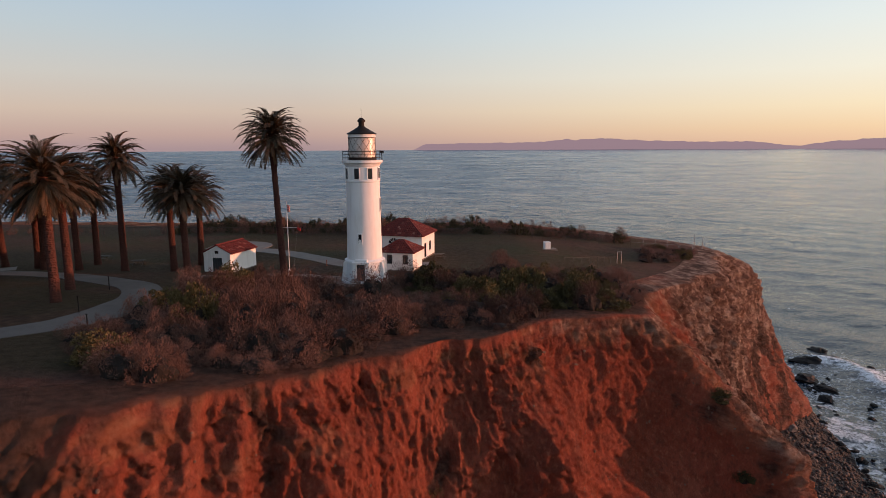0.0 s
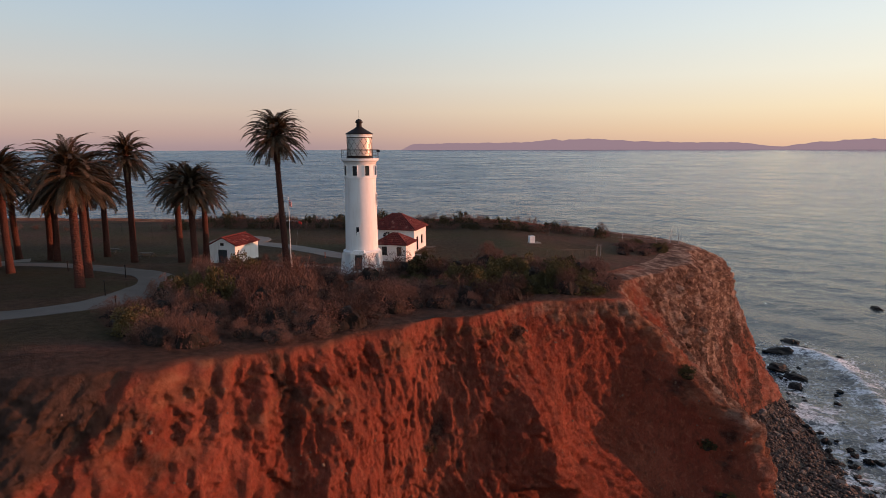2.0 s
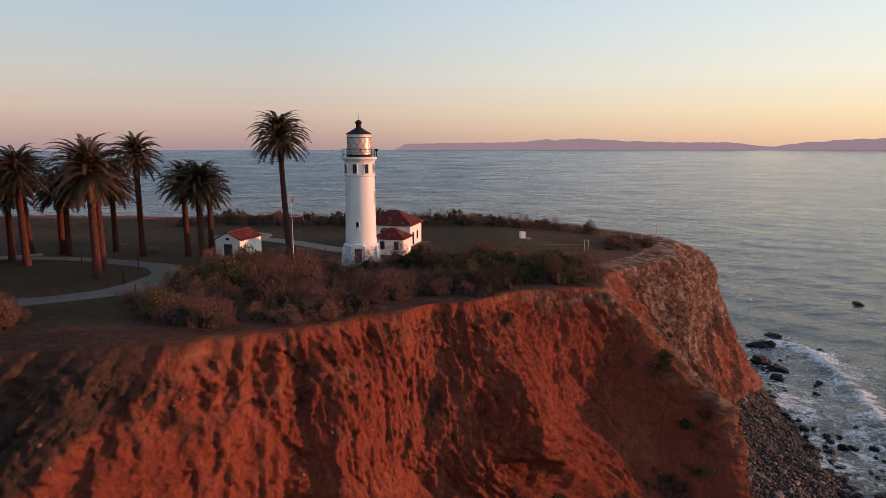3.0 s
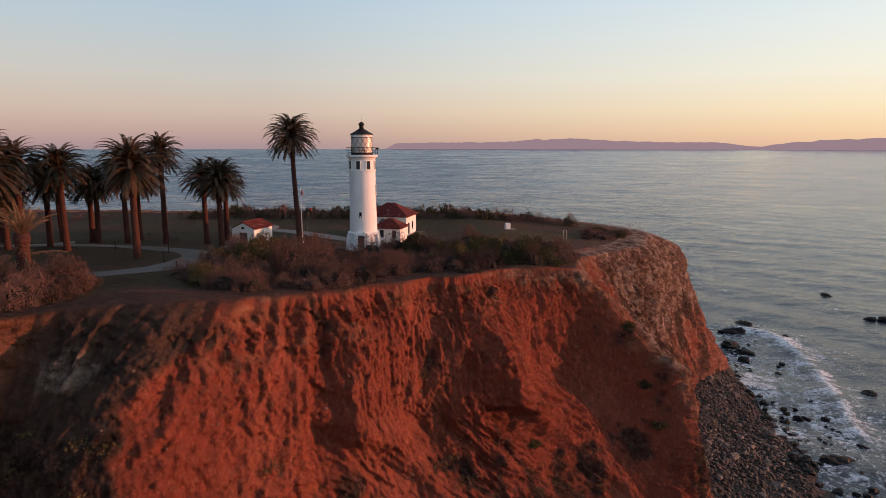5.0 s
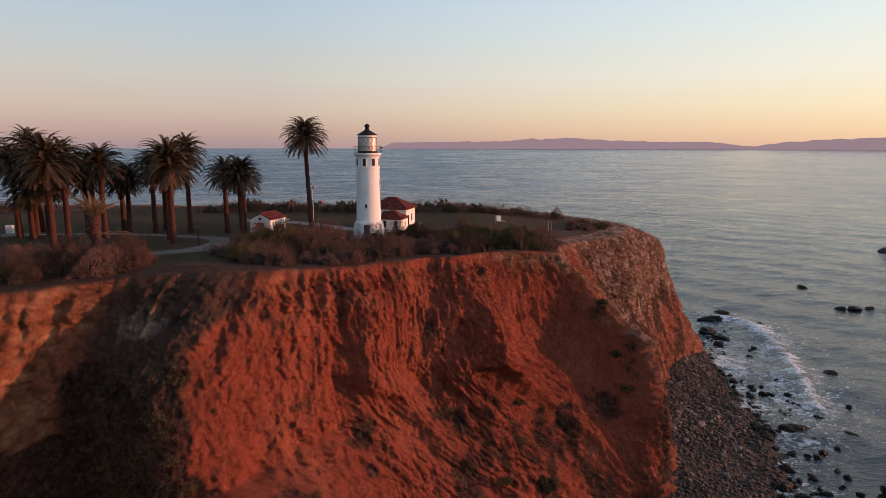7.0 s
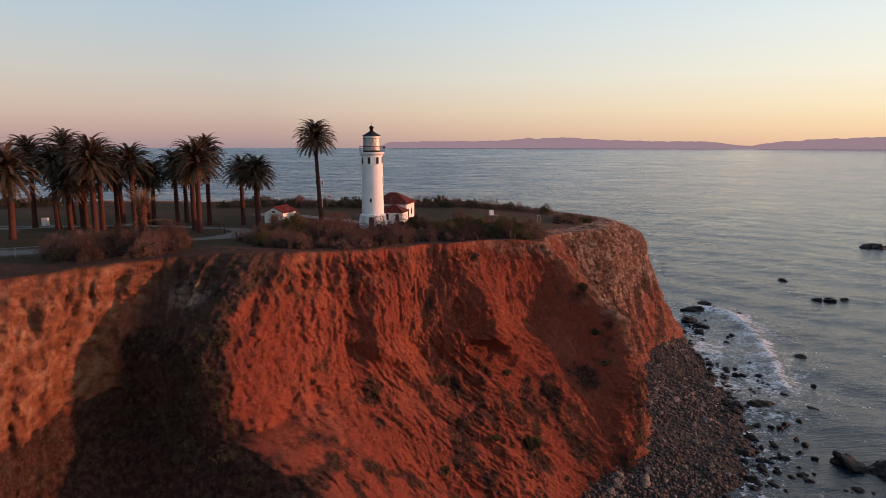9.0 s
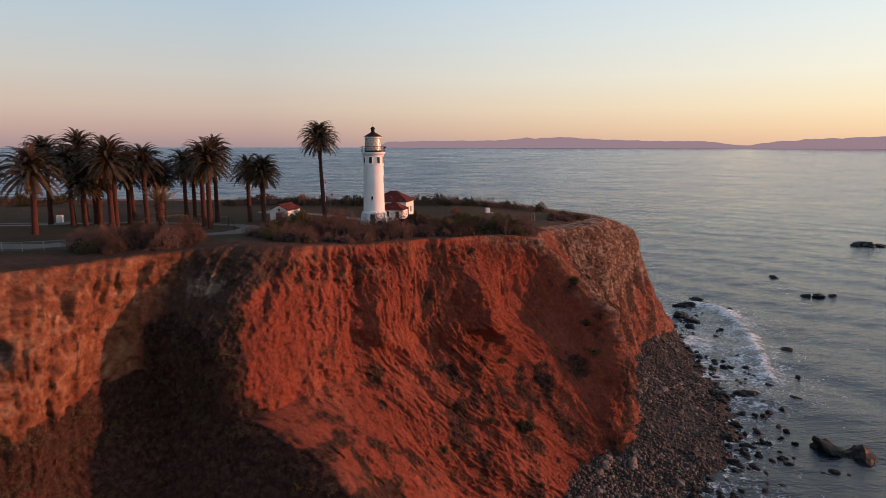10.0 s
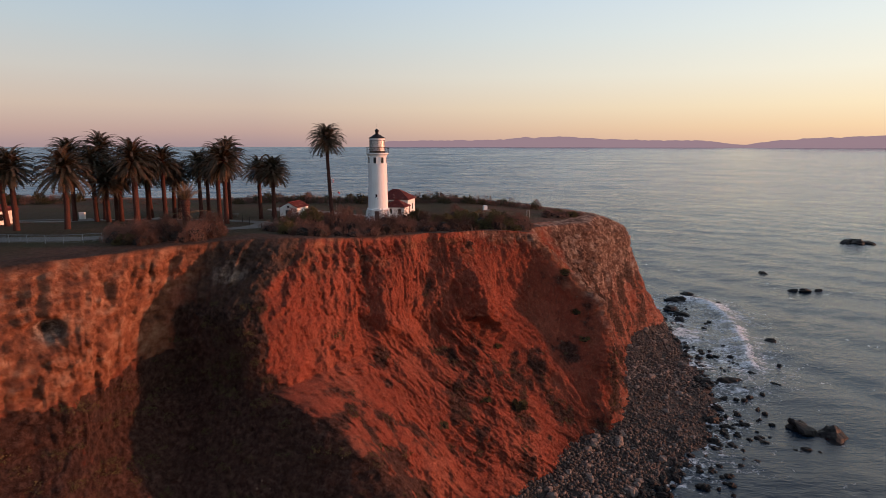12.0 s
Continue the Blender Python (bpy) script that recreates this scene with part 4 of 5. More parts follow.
        for f in fs:
            deck.faces.new(f)
        deck.faces.new(cs[::-1])
        ridge = (ra, rb)
        hips = [((-o, -o, z0), ra), ((w + o, -o, z0), rb if W >= D else ra), ((w + o, d + o, z0), rb), ((-o, d + o, z0), ra if W >= D else rb)]
    ro = part("roof", deck, TILE, th, "red clay barrel-tile roof")
    part("tiles", bm, TILE, ro)
    if math.dist(*ridge) > 0.05:
        part("ridge_tile", tube(*ridge, 0.14, n=8), TILE, ro)
    for a, b in hips:
        part("hip_tile", tube((a[0], a[1], a[2] + 0.08), (b[0], b[1], b[2] + 0.08), 0.12, n=8), TILE, ro)
    if arch:
        ax, az, ar = arch
        g = bmesh.new()
        ring = [(ax + ar * math.cos(math.pi * k / 14), az + ar * math.sin(math.pi * k / 14)) for k in range(15)]
        vs = [g.verts.new((x, -0.03, z)) for x, z in ring] + [g.verts.new((x, 0.1, z)) for x, z in ring]
        g.faces.new(vs[:15])
        for k in range(14):
            g.faces.new((vs[k], vs[k + 15], vs[k + 16], vs[k + 1]))
        aw = part("arched_window", g, DARK_PANE, th, "dark half-round window")
        for k in (3, 5, 7, 9, 11):
            a = math.pi * k / 14
            part("glazing_bar", tube((ax, -0.045, az), (ax + ar * math.cos(a), -0.045, az + ar * math.sin(a)), 0.022, n=4), WHITE, aw)
        part("sill", box(ax - ar - 0.1, -0.1, az - 0.1, ax + ar + 0.1, 0.0, az, 0.01), WHITE, aw)
    part("footing", box(-0.08, -0.08, -0.5, w + 0.08, d + 0.08, 0.12, 0.02), PAVING, th)
    return th


YAW = -15
hip_house("fog_signal_building", pose(-11.6, 88.3, 0, 0, 0, YAW), 7.8, 6.4, 3.5, 2.2,
          [[], [(1.2, 0.15, 2.2, 2.3, "window"), (3.6, 0.9, 4.6, 2.3, "window")], [], []], "white building with red clay-tile hip roof", "house", (3.4, 2.35, 0.78))
hip_house("annexe", pose(-9.3, 78.8, 0, 0, 0, YAW), 4.6, 4.0, 2.55, 1.4,
          [[(0.95, 0.95, 1.7, 2.2, "window"), (3.15, 0.95, 3.9, 2.2, "window")], [], [], []], "small white annexe with red clay-tile hip roof", "house")
hip_house("shed", pose(-32.8, 77.6, 0, 0, 0, YAW), 4.1, 5.9, 2.65, 1.1,
          [[(1.3, 0.0, 2.8, 2.05, "door")], [], [], []], "white shed with red tile gable roof and blue-grey door", "shed", None, True)
# a house among the palms, cut by the edge of the view
hip_house("keepers_house", pose(-89.8, 55.5, gz(-83, 58), 0, 0, -10), 9.0, 7.0, 2.7, 1.8,
          [[(5.5, 0.9, 6.6, 2.1, "window"), (7.3, 0.05, 8.3, 2.1, "door")], [(2.5, 0.9, 3.7, 2.1, "window")], [], []], "low white house with dark tiled roof among palms", "house")

# ---- fences, poles and small fittings ----


def fence(pts, h, gap, label, mesh=True, rail_r=0.03, post_r=0.035, mat=GREY_STEEL, rails=(1.0,)):
    th = empty("fence", pose(pts[0][0], pts[0][1], gz(*pts[0])), label, "fence")
    inv = th.matrix_world.inverted()
    wires = bmesh.new()
    for a, b in zip(pts, pts[1:]):
        n_p = max(1, round(math.dist(a, b) / gap))
        spots = [(a[0] + (b[0] - a[0]) * i / n_p, a[1] + (b[1] - a[1]) * i / n_p) for i in range(n_p + 1)]
        for i, (x, y) in enumerate(spots):
            z = gz(x, y)
            if i or a is pts[0]:
                part("post", tube(inv @ Vector((x, y, z - 0.3)), inv @ Vector((x, y, z + h * 1.03)), post_r, n=6), mat, th)
            if i:
                p = spots[i - 1]
                zp = gz(*p)
                for k in rails:
                    part("rail", tube(inv @ Vector((p[0], p[1], zp + h * k)), inv @ Vector((x, y, z + h * k)), rail_r, n=5), mat, th)
                if mesh:
                    cells = 12
                    for w in (0, 1):
                        for q in range(-5, cells):
                            f0, f1 = q / cells, (q + 5) / cells
                            z0, z1 = 0.05, h
                            if f0 < 0:
                                z0, f0 = 0.05 + (h - 0.05) * (-f0 / (f1 - f0)), 0
                            if f1 > 1:
                                z1, f1 = z0 + (h - z0) * (1 - f0) / (f1 - f0), 1
                            if w:
                                f0, f1 = 1 - f0, 1 - f1
                            u0 = Vector((p[0] + (x - p[0]) * f0, p[1] + (y - p[1]) * f0, zp + (z - zp) * f0 + z0))
                            u1 = Vector((p[0] + (x - p[0]) * f1, p[1] + (y - p[1]) * f1, zp + (z - zp) * f1 + z1))
                            add_tube(wires, inv @ u0, inv @ u1, 0.003, n=3)
    if mesh:
        part("wire_mesh", wires, mat, th, "chain-link wire")
    else:
        wires.free()
    return th


fence([(-95, 112.5), (-60, 111.5), (-20, 110), (12, 109), (34, 112)], 1.7, 3.0, "dull chain-link fence along the seaward edge", mat=DARK_STEEL)
fence([(34, 112), (44, 114.5), (50, 116.5)], 1.6, 2.6, "thin wire fence on posts at the cliff edge", False, 0.012, 0.03, GREY_STEEL, (0.5, 1.0))
fence([(16.5, 84.5), (21, 87.5), (25.8, 90.8)], 1.1, 1.6, "low weathered rail fence beside the scrub", False, 0.035, 0.04, TIMBER, (0.95,))
fence([(25.8, 90.8), (26.6, 91.4)], 1.8, 0.8, "pair of tall gate posts", False, 0.03, 0.05, GREY_STEEL, (1.0,))
fence([(-64, 23.2), (-57, 22.6), (-50, 22.8), (-45.5, 24.0)], 1.15, 2.6, "low galvanised chain-link fence beside the drive", True)


def utility_box(x, y, w, h, label):
    th = empty("utility_box", pose(x, y, gz(x, y), 0, 0, 12), label, "utility box")
    part("cabinet", box(-w / 2, -w / 2, 0.08, w / 2, w / 2, h, 0.04), WHITE, th)
    part("lid", box(-w / 2 - 0.04, -w / 2 - 0.04, h, w / 2 + 0.04, w / 2 + 0.04, h + 0.07, 0.02), WHITE, th)
    part("slab", box(-w * 0.9, -w * 0.9, -0.2, w * 1.6, w * 0.9, 0.08, 0.02), PAVING, th)
    return th


utility_box(16.0, 97.5, 0.95, 1.15, "white utility cabinet on a concrete slab in grass")
utility_box(-76.0, 77.0, 1.1, 1.5, "white utility cabinet on a slab among palms")


def flagpole(x, y, h):
    z = gz(x, y)
    th = empty("flagpole", pose(x, y, z), "white flagpole with yardarm and red flag", "flagpole")
    part("pole", tube((0, 0, 0.3), (0, 0, h), 0.06, 0.03, 10), WHITE, th)
    part("base", lathe([(0.42, 0), (0.42, 0.12), (0.2, 0.16), (0.17, 0.9), (0.1, 0.95)], 16), WHITE, th)
    part("ball", lathe([(0, h - 0.02), (0.08, h + 0.05), (0, h + 0.14)], 10), GREY_STEEL, th)
    part("yardarm", tube((-1.0, 0.1, h * 0.66), (1.25, -0.1, h * 0.66), 0.03, 0.02, 6), WHITE, th)
    for x1, x0 in ((-1.0, -0.7), (1.25, 0.6)):
        part("halyard", tube((x0, 0, 0.9), (x1, 0, h * 0.66), 0.006, n=4), GREY_STEEL, th)

    def cloth(name, x0, z0, w, hh, mat, label):
        bm = bmesh.new()
        rows = [[bm.verts.new((x0 + w * i / 10, 0.09 * math.sin(i * 1.3), z0 - hh * j / 6 - 0.35 * w * (i / 10) ** 2)) for j in range(7)] for i in range(11)]
        for i in range(10):
            for j in range(6):
                bm.faces.new((rows[i][j], rows[i + 1][j], rows[i + 1][j + 1], rows[i][j + 1]))
        ob = part(name, bm, mat, th, label, True)
        so = ob.modifiers.new("thickness", "SOLIDIFY")
        so.thickness = 0.03 if name == "stripe" else 0.012
        so.offset = 0.0
    cloth("flag", 0.05, h - 0.45, 0.34, 0.8, RED_CLOTH, "limp red and white flag")
    for j in range(3):
        cloth("stripe", 0.06, h - 0.56 - 0.24 * j, 0.33, 0.11, WHITE_CLOTH, "white flag stripe")
    cloth("pennant", 1.2, h * 0.66, 0.45, 0.35, RED_CLOTH, "small red pennant")
    return th


flagpole(-20.7, 75.2, 9.7)


def marker_post(x, y, h, mat, label):
    th = empty("marker_post", pose(x, y, gz(x, y)), label, "post", "posts on the headland")
    part("post", tube((0, 0, -0.2), (0, 0, h), 0.055, 0.05, 8), mat, th)
    part("cap", lathe([(0.075, h - 0.04), (0.075, h + 0.02), (0, h + 0.05)], 10), mat, th)


for x, y, h in ((-32.0, 48.8, 1.5), (-37.0, 62.3, 1.5), (-47.6, 68.6, 1.3), (-29.0, 45.0, 0.9)):
    marker_post(x, y, h, BLACK_METAL, "dark metal post beside the drive")
for x, y in ((-14.6, 72.2), (-13.6, 70.0), (-8.0, 68.6), (-6.6, 71.2)):
    marker_post(x, y, 0.85, BLACK_METAL if x < -9 else ORANGE, "short dark post on the concrete apron" if x < -9 else "short orange post on the concrete apron")
marker_post(-17.3, 82.2, 0.8, ORANGE, "short red hydrant post on the grass")
for x, y, h in ((47.5, 116.0, 3.0), (49.5, 117.0, 2.2)):
    marker_post(x, y, h, GREY_STEEL, "thin grey instrument mast at the cliff edge")


def bench(x, y, rz):
    th = empty("picnic_table", pose(x, y, gz(x, y), 0, 0, rz), "weathered wooden picnic table on the grass", "table")
    part("tabletop", box(-0.9, -0.38, 0.70, 0.9, 0.38, 0.75, 0.01), TIMBER, th)
    for s_ in (-1, 1):
        part("seat", box(-0.9, s_ * 0.75 - 0.14, 0.42, 0.9, s_ * 0.75 + 0.14, 0.46, 0.01), TIMBER, th)
        part("leg", tube((s_ * 0.65, -0.7, 0), (s_ * 0.65, 0.25, 0.72), 0.05, n=6), TIMBER, th)
        part("leg", tube((s_ * 0.65, 0.7, 0), (s_ * 0.65, -0.25, 0.72), 0.05, n=6), TIMBER, th)


bench(-1.6, 88.0, 20)
bench(-44.5, 83.0, 8)
bench(-51.0, 86.0, -12)

# ---- palms ----


def frond_mesh(name, length, droop, up, mat, leaflets=36, wid=0.14, leaf=0.60):
    """One feather leaf growing along +x from the origin: a midrib that bends down and two rows of leaflets."""
    rnd = random.Random(name)
    bm = bmesh.new()
    pts, ways = [], []
    p, ang_ = Vector((0, 0, 0)), up
    for i in range(13):
        pts.append(p.copy())
        w = Vector((math.cos(ang_), 0, math.sin(ang_)))
        ways.append(w)
        p = p + w * length / 12
        ang_ -= droop / 12 * (0.5 + 1.0 * i / 12)
    for i in range(12):
        r = 0.05 * (1 - i / 13) + 0.008
        side = Vector((0, r, 0))
        nrm = Vector((0, 0, r))
        a = [bm.verts.new(pts[i] + q) for q in (side, nrm, -side)]
        r2 = 0.05 * (1 - (i + 1) / 13) + 0.008
        b = [bm.verts.new(pts[i + 1] + q * (r2 / r)) for q in (side, nrm, -side)]
        bm.faces.new((a[0], a[1], b[1], b[0]))
        bm.faces.new((a[1], a[2], b[2], b[1]))
    for i in range(leaflets):
        f = 0.10 + 0.9 * i / (leaflets - 1)
        k = min(11, int(f * 12))
        q = pts[k].lerp(pts[min(12, k + 1)], f * 12 - k)
        w = ways[k]
        ln = leaf * (0.55 + 0.9 * math.sin(math.pi * min(1, f * 0.92 + 0.04)) ** 0.7) * (1 - 0.35 * f)
        for s_ in (-1, 1):
            sp = rnd.uniform(0.42, 0.6)
            d_ = (w * (1 - sp * 0.6) + Vector((0, s_ * sp, 0)) + Vector((0, 0, rnd.uniform(-0.22, 0.12)))).normalized()
            tip = q + d_ * ln + Vector((0, 0, -0.16 * ln))
            m_ = q + d_ * ln * 0.5
            e = w * wid * 0.5
            vs = [bm.verts.new(v) for v in (q, m_ + e, tip, m_ - e)]
            bm.faces.new(vs)
    me = bpy.data.meshes.new(name)
    bm.to_mesh(me)
    bm.free()
    me.materials.append(mat)
    return me


FRONDS = [frond_mesh("frond_%s" % k, 4.75, dr, up, FROND, 60, 0.125, 0.50) for k, dr, up in (("a", 1.1, 0.1), ("b", 1.7, 0.2), ("c", 1.9, 0.15), ("d", 0.8, 0.0))]
DRY = [frond_mesh("dry_frond_%s" % k, 3.4, dr, 0.0, DRY_FROND, 18) for k, dr in (("a", 0.6), ("b", 0.9))]


def trunk_mesh(h, r0, r1, seed, lean=(0.0, 0.0)):
    """A ringed trunk with leaf scars, swollen under the crown."""
    rnd = random.Random(seed)
    nz, na = 44, 14
    bx, by = rnd.uniform(-0.25, 0.25), rnd.uniform(-0.25, 0.25)
    v = []
    for i in range(nz):
        f = i / (nz - 1)
        zz = -0.4 + (h + 0.4) * f
        r = r0 + (r1 - r0) * min(1, f * 1.2) + 0.28 * r0 * math.exp(-f * 14) + 0.34 * r1 * math.exp(-((f - 0.9) / 0.08) ** 2)
        r *= 1 + 0.045 * (i % 2)
        for k in range(na):
            a = 2 * math.pi * k / na + (0.22 if i % 2 else 0)
            q = r * (1 + 0.05 * rnd.uniform(-1, 1))
            v.append((q * math.cos(a) + bx * math.sin(f * 2.4) + lean[0] * f, q * math.sin(a) + by * math.sin(f * 2.4) + lean[1] * f, zz))
    fcs = [(i * na + k, i * na + (k + 1) % na, (i + 1) * na + (k + 1) % na, (i + 1) * na + k) for i in range(nz - 1) for k in range(na)]
    return mesh_from("trunk", v, fcs, BARK, True), (bx * math.sin(2.4) + lean[0], by * math.sin(2.4) + lean[1])


def palm(x, y, hub, seed, size=1.0, r0=0.46, r1=0.36, count=62, lean=(0.0, 0.0), group="palms on the headland", label="tall date palm with thick trunk and full crown"):
    rnd = random.Random(seed)
    z = gz(x, y)
    th = empty("palm_tree", pose(x, y, z), label, "palm tree", group)
    h = hub - z
    me, (dx, dy) = trunk_mesh(h, r0, r1, seed, lean)
    ob = new("trunk", me)
    ob.parent = th
    top = Vector((dx, dy, h))
    part("crown_base", lathe([(r1 * 1.05, -0.7), (r1 * 1.35, -0.35), (r1 * 1.2, 0.15), (r1 * 0.5, 0.5), (0, 0.6)], 12), BARK, th).location = top
    for i in range(count):
        f = i / (count - 1)
        tilt = 84 - 116 * f ** 0.8 + rnd.uniform(-8, 8)          # from upright to hanging
        az = 137.5 * i + rnd.uniform(-12, 12)
        fr = new("frond", FRONDS[(2 if tilt > 45 else 1 if tilt > 10 else 0 if tilt > -15 else 3)])
        fr.parent = th
        k = size * rnd.uniform(0.86, 1.08)
        fr.matrix_local = Matrix.Translation(top + Vector((0, 0, 0.35 - 0.75 * f))) @ Euler((0, radians(-tilt), radians(az))).to_matrix().to_4x4() @ Matrix.Rotation(radians(rnd.uniform(-14, 14)), 4, "X") @ Matrix.Diagonal((k, k, k, 1))
    for i in range(10):
        fr = new("dry_frond", DRY[i % 2])
        fr.parent = th
        k = size * rnd.uniform(0.75, 1.0)
        fr.matrix_local = Matrix.Translation(top + Vector((0, 0, -0.45))) @ Euler((0, radians(rnd.uniform(28, 62)), radians(36 * i + rnd.uniform(-14, 14)))).to_matrix().to_4x4() @ Matrix.Diagonal((k, k, k, 1))
    return th


palm(-20.2, 71.3, 17.7, 1, 0.95, 0.44, 0.32, 128, (-0.75, 0.0), label="very tall slender date palm beside the shed")
PALMS = [(-37.7, 54.4, 13.1, 1.06), (-41.5, 62.6, 12.2, 1.0), (-44.3, 79.0, 14.5, 0.95), (-37.3, 78.6, 10.5, 0.92), (-32.8, 72.6, 10.5, 0.98), (-35.5, 83.2, 9.5, 0.92),
         (-50.8, 79.3, 11.8, 0.92), (-50.4, 83.0, 9.9, 0.95), (-53.8, 67.0, 12.8, 1.0), (-57.3, 80.5, 9.6, 0.9), (-55.8, 79.5, 9.8, 0.92),
         (-67.5, 66.5, 12.6, 1.0), (-70.0, 75.0, 15.4, 1.0), (-60.0, 42.0, 12.2, 1.12), (-74.4, 71.0, 14.4, 1.0), (-67.2, 40.5, 12.6, 1.0),
         (-51.6, 48.6, 13.3, 1.08), (-60.0, 73.2, 10.4, 0.95), (-63.0, 82.0, 12.2, 0.9), (-64.2, 64.5, 8.8, 0.9), (-66.5, 73.0, 8.6, 0.9), (-73.0, 82.0, 10.0, 0.95), (-76.0, 52.0, 12.4, 1.0),
         (-58.1, 63.7, 13.4, 1.0), (-63.5, 68.5, 9.6, 0.95)]
for i, (x, y, hub, size) in enumerate(PALMS):
    palm(x, y, hub + (0.3 if x < -52 else 0.6), 10 + i, size, 0.45, 0.37, 104)


def dead_palm(x, y, hub):
    """A stout shaggy bole with a broom of upright tan leaf stalks and a skirt of broken ones."""
    rnd = random.Random(5)
    z = gz(x, y)
    th = empty("dead_palm", pose(x, y, z), "dying palm with shaggy bole and upright tan fronds", "palm tree")
    h = hub - z
    me, (dx, dy) = trunk_mesh(h, 0.62, 0.50, 99)
    ob = new("trunk", me)
    ob.parent = th
    for i in range(46):
        fr = new("dry_frond", DRY[i % 2])
        fr.parent = th
        k = rnd.uniform(0.62, 1.0)
        tilt = 88 - 40 * (i / 45) ** 0.8 + rnd.uniform(-6, 6)
        fr.matrix_local = Matrix.Translation((dx, dy, h - 0.4)) @ Euler((0, radians(-tilt), radians(137.5 * i))).to_matrix().to_4x4() @ Matrix.Diagonal((k, k * 0.5, k, 1))
    for i in range(70):
        f = i / 69
        fr = new("broken_stalk", DRY[i % 2])
        fr.parent = th
        k = rnd.uniform(0.22, 0.42)
        fr.matrix_local = Matrix.Translation((dx * (1 - f), dy * (1 - f), 0.3 + (h - 0.3) * (1 - f))) @ Euler((0, radians(rnd.uniform(-50, 55)), radians(137.5 * i))).to_matrix().to_4x4() @ Matrix.Diagonal((k, k * 0.7, k, 1))
    for az, tilt, k in ((20, -14, 1.0), (195, -4, 1.05), (140, 12, 0.85), (310, 5, 0.8)):
        fr = new("dry_frond", DRY[0])
        fr.parent = th
        fr.matrix_local = Matrix.Translation((dx, dy, h * 0.62)) @ Euler((0, radians(tilt), radians(az))).to_matrix().to_4x4() @ Matrix.Diagonal((k, k * 0.4, k, 1))
    return th


dead_palm(-36.0, 30.0, 8.7)

# ---- shrubs ----


def shrub_mesh(name, kind, seed):
    """A rounded shrub about 1 m in radius: a dark core under thousands of small leaves or twigs, in clumps."""
    rg = np.random.default_rng(seed)
    n_k, n_l = 26, 5600
    clumps = rg.normal(size=(n_k, 3))
    clumps /= np.linalg.norm(clumps, axis=1)[:, None]
    clumps[:, 2] = np.abs(clumps[:, 2]) * 0.9
    clumps *= rg.uniform(0.42, 0.82, (n_k, 1))
    lump = rg.uniform(0.13, 0.30, n_k)
    which = rg.integers(0, n_k, n_l)
    dirs = rg.normal(size=(n_l, 3))
    dirs /= np.linalg.norm(dirs, axis=1)[:, None]
    cen = clumps[which] + dirs * (lump[which] * rg.uniform(0.55, 1.05, n_l))[:, None]
    cen[:, 2] = np.maximum(cen[:, 2], 0.02)
    out_ = dirs + 0.5 * cen / (np.linalg.norm(cen, axis=1)[:, None] + 1e-6)
    if kind == "twig":
        ln, wd = rg.uniform(0.03, 0.10, n_l), rg.uniform(0.004, 0.009, n_l)
        way = out_ + 0.8 * rg.normal(size=(n_l, 3)) + np.array([0, 0, 0.3])
    else:
        ln, wd = rg.uniform(0.04, 0.085, n_l), rg.uniform(0.014, 0.032, n_l)
        way = out_ + 0.8 * rg.normal(size=(n_l, 3))
    way /= np.linalg.norm(way, axis=1)[:, None]
    side = np.cross(way, rg.normal(size=(n_l, 3)))
    side /= np.linalg.norm(side, axis=1)[:, None]
    a, b = cen - way * ln[:, None] * 0.5, cen + way * ln[:, None] * 0.5
    v = np.stack([a, cen + side * wd[:, None], b, cen - side * wd[:, None]], 1).reshape(-1, 3)
    f = np.arange(n_l * 4).reshape(-1, 4)
    me = mesh_from(name, v, f, TWIG if kind == "twig" else GREEN, False)
    return me


# added dark lump inside a shrub, in place of the shade between its twigs
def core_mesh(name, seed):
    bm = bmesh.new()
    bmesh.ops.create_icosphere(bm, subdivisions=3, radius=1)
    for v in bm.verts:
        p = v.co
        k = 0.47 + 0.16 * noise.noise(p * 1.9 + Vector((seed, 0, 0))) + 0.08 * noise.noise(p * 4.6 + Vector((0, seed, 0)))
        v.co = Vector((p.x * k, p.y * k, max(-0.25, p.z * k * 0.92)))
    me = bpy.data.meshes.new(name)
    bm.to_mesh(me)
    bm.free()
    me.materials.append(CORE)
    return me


TWIGGY = [shrub_mesh("twigs", "twig", 40 + k) for k in range(5)]
LEAFY = [shrub_mesh("leaves", "leaf", 60 + k) for k in range(4)]
CORES = [core_mesh("crown", 3.0 * k) for k in range(4)]


def shrub(x, y, z, r, h, green, rnd, name="shrub", label="", group="scrub on the headland"):
    th = empty(name, Matrix.Translation((x, y, z - 0.12)) @ Matrix.Rotation(rnd.uniform(0, 6.3), 4, "Z") @ Matrix.Diagonal((r, r * rnd.uniform(0.8, 1.15), h, 1)),
               label or ("low green-leaved coastal shrub among dry scrub" if green else "dry reddish-brown twiggy coastal shrub"), "shrub", group)
    # the crown is the dark shade lump, the foliage the real growth
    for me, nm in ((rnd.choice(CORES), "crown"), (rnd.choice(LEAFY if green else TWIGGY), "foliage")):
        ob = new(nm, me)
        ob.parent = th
    return th


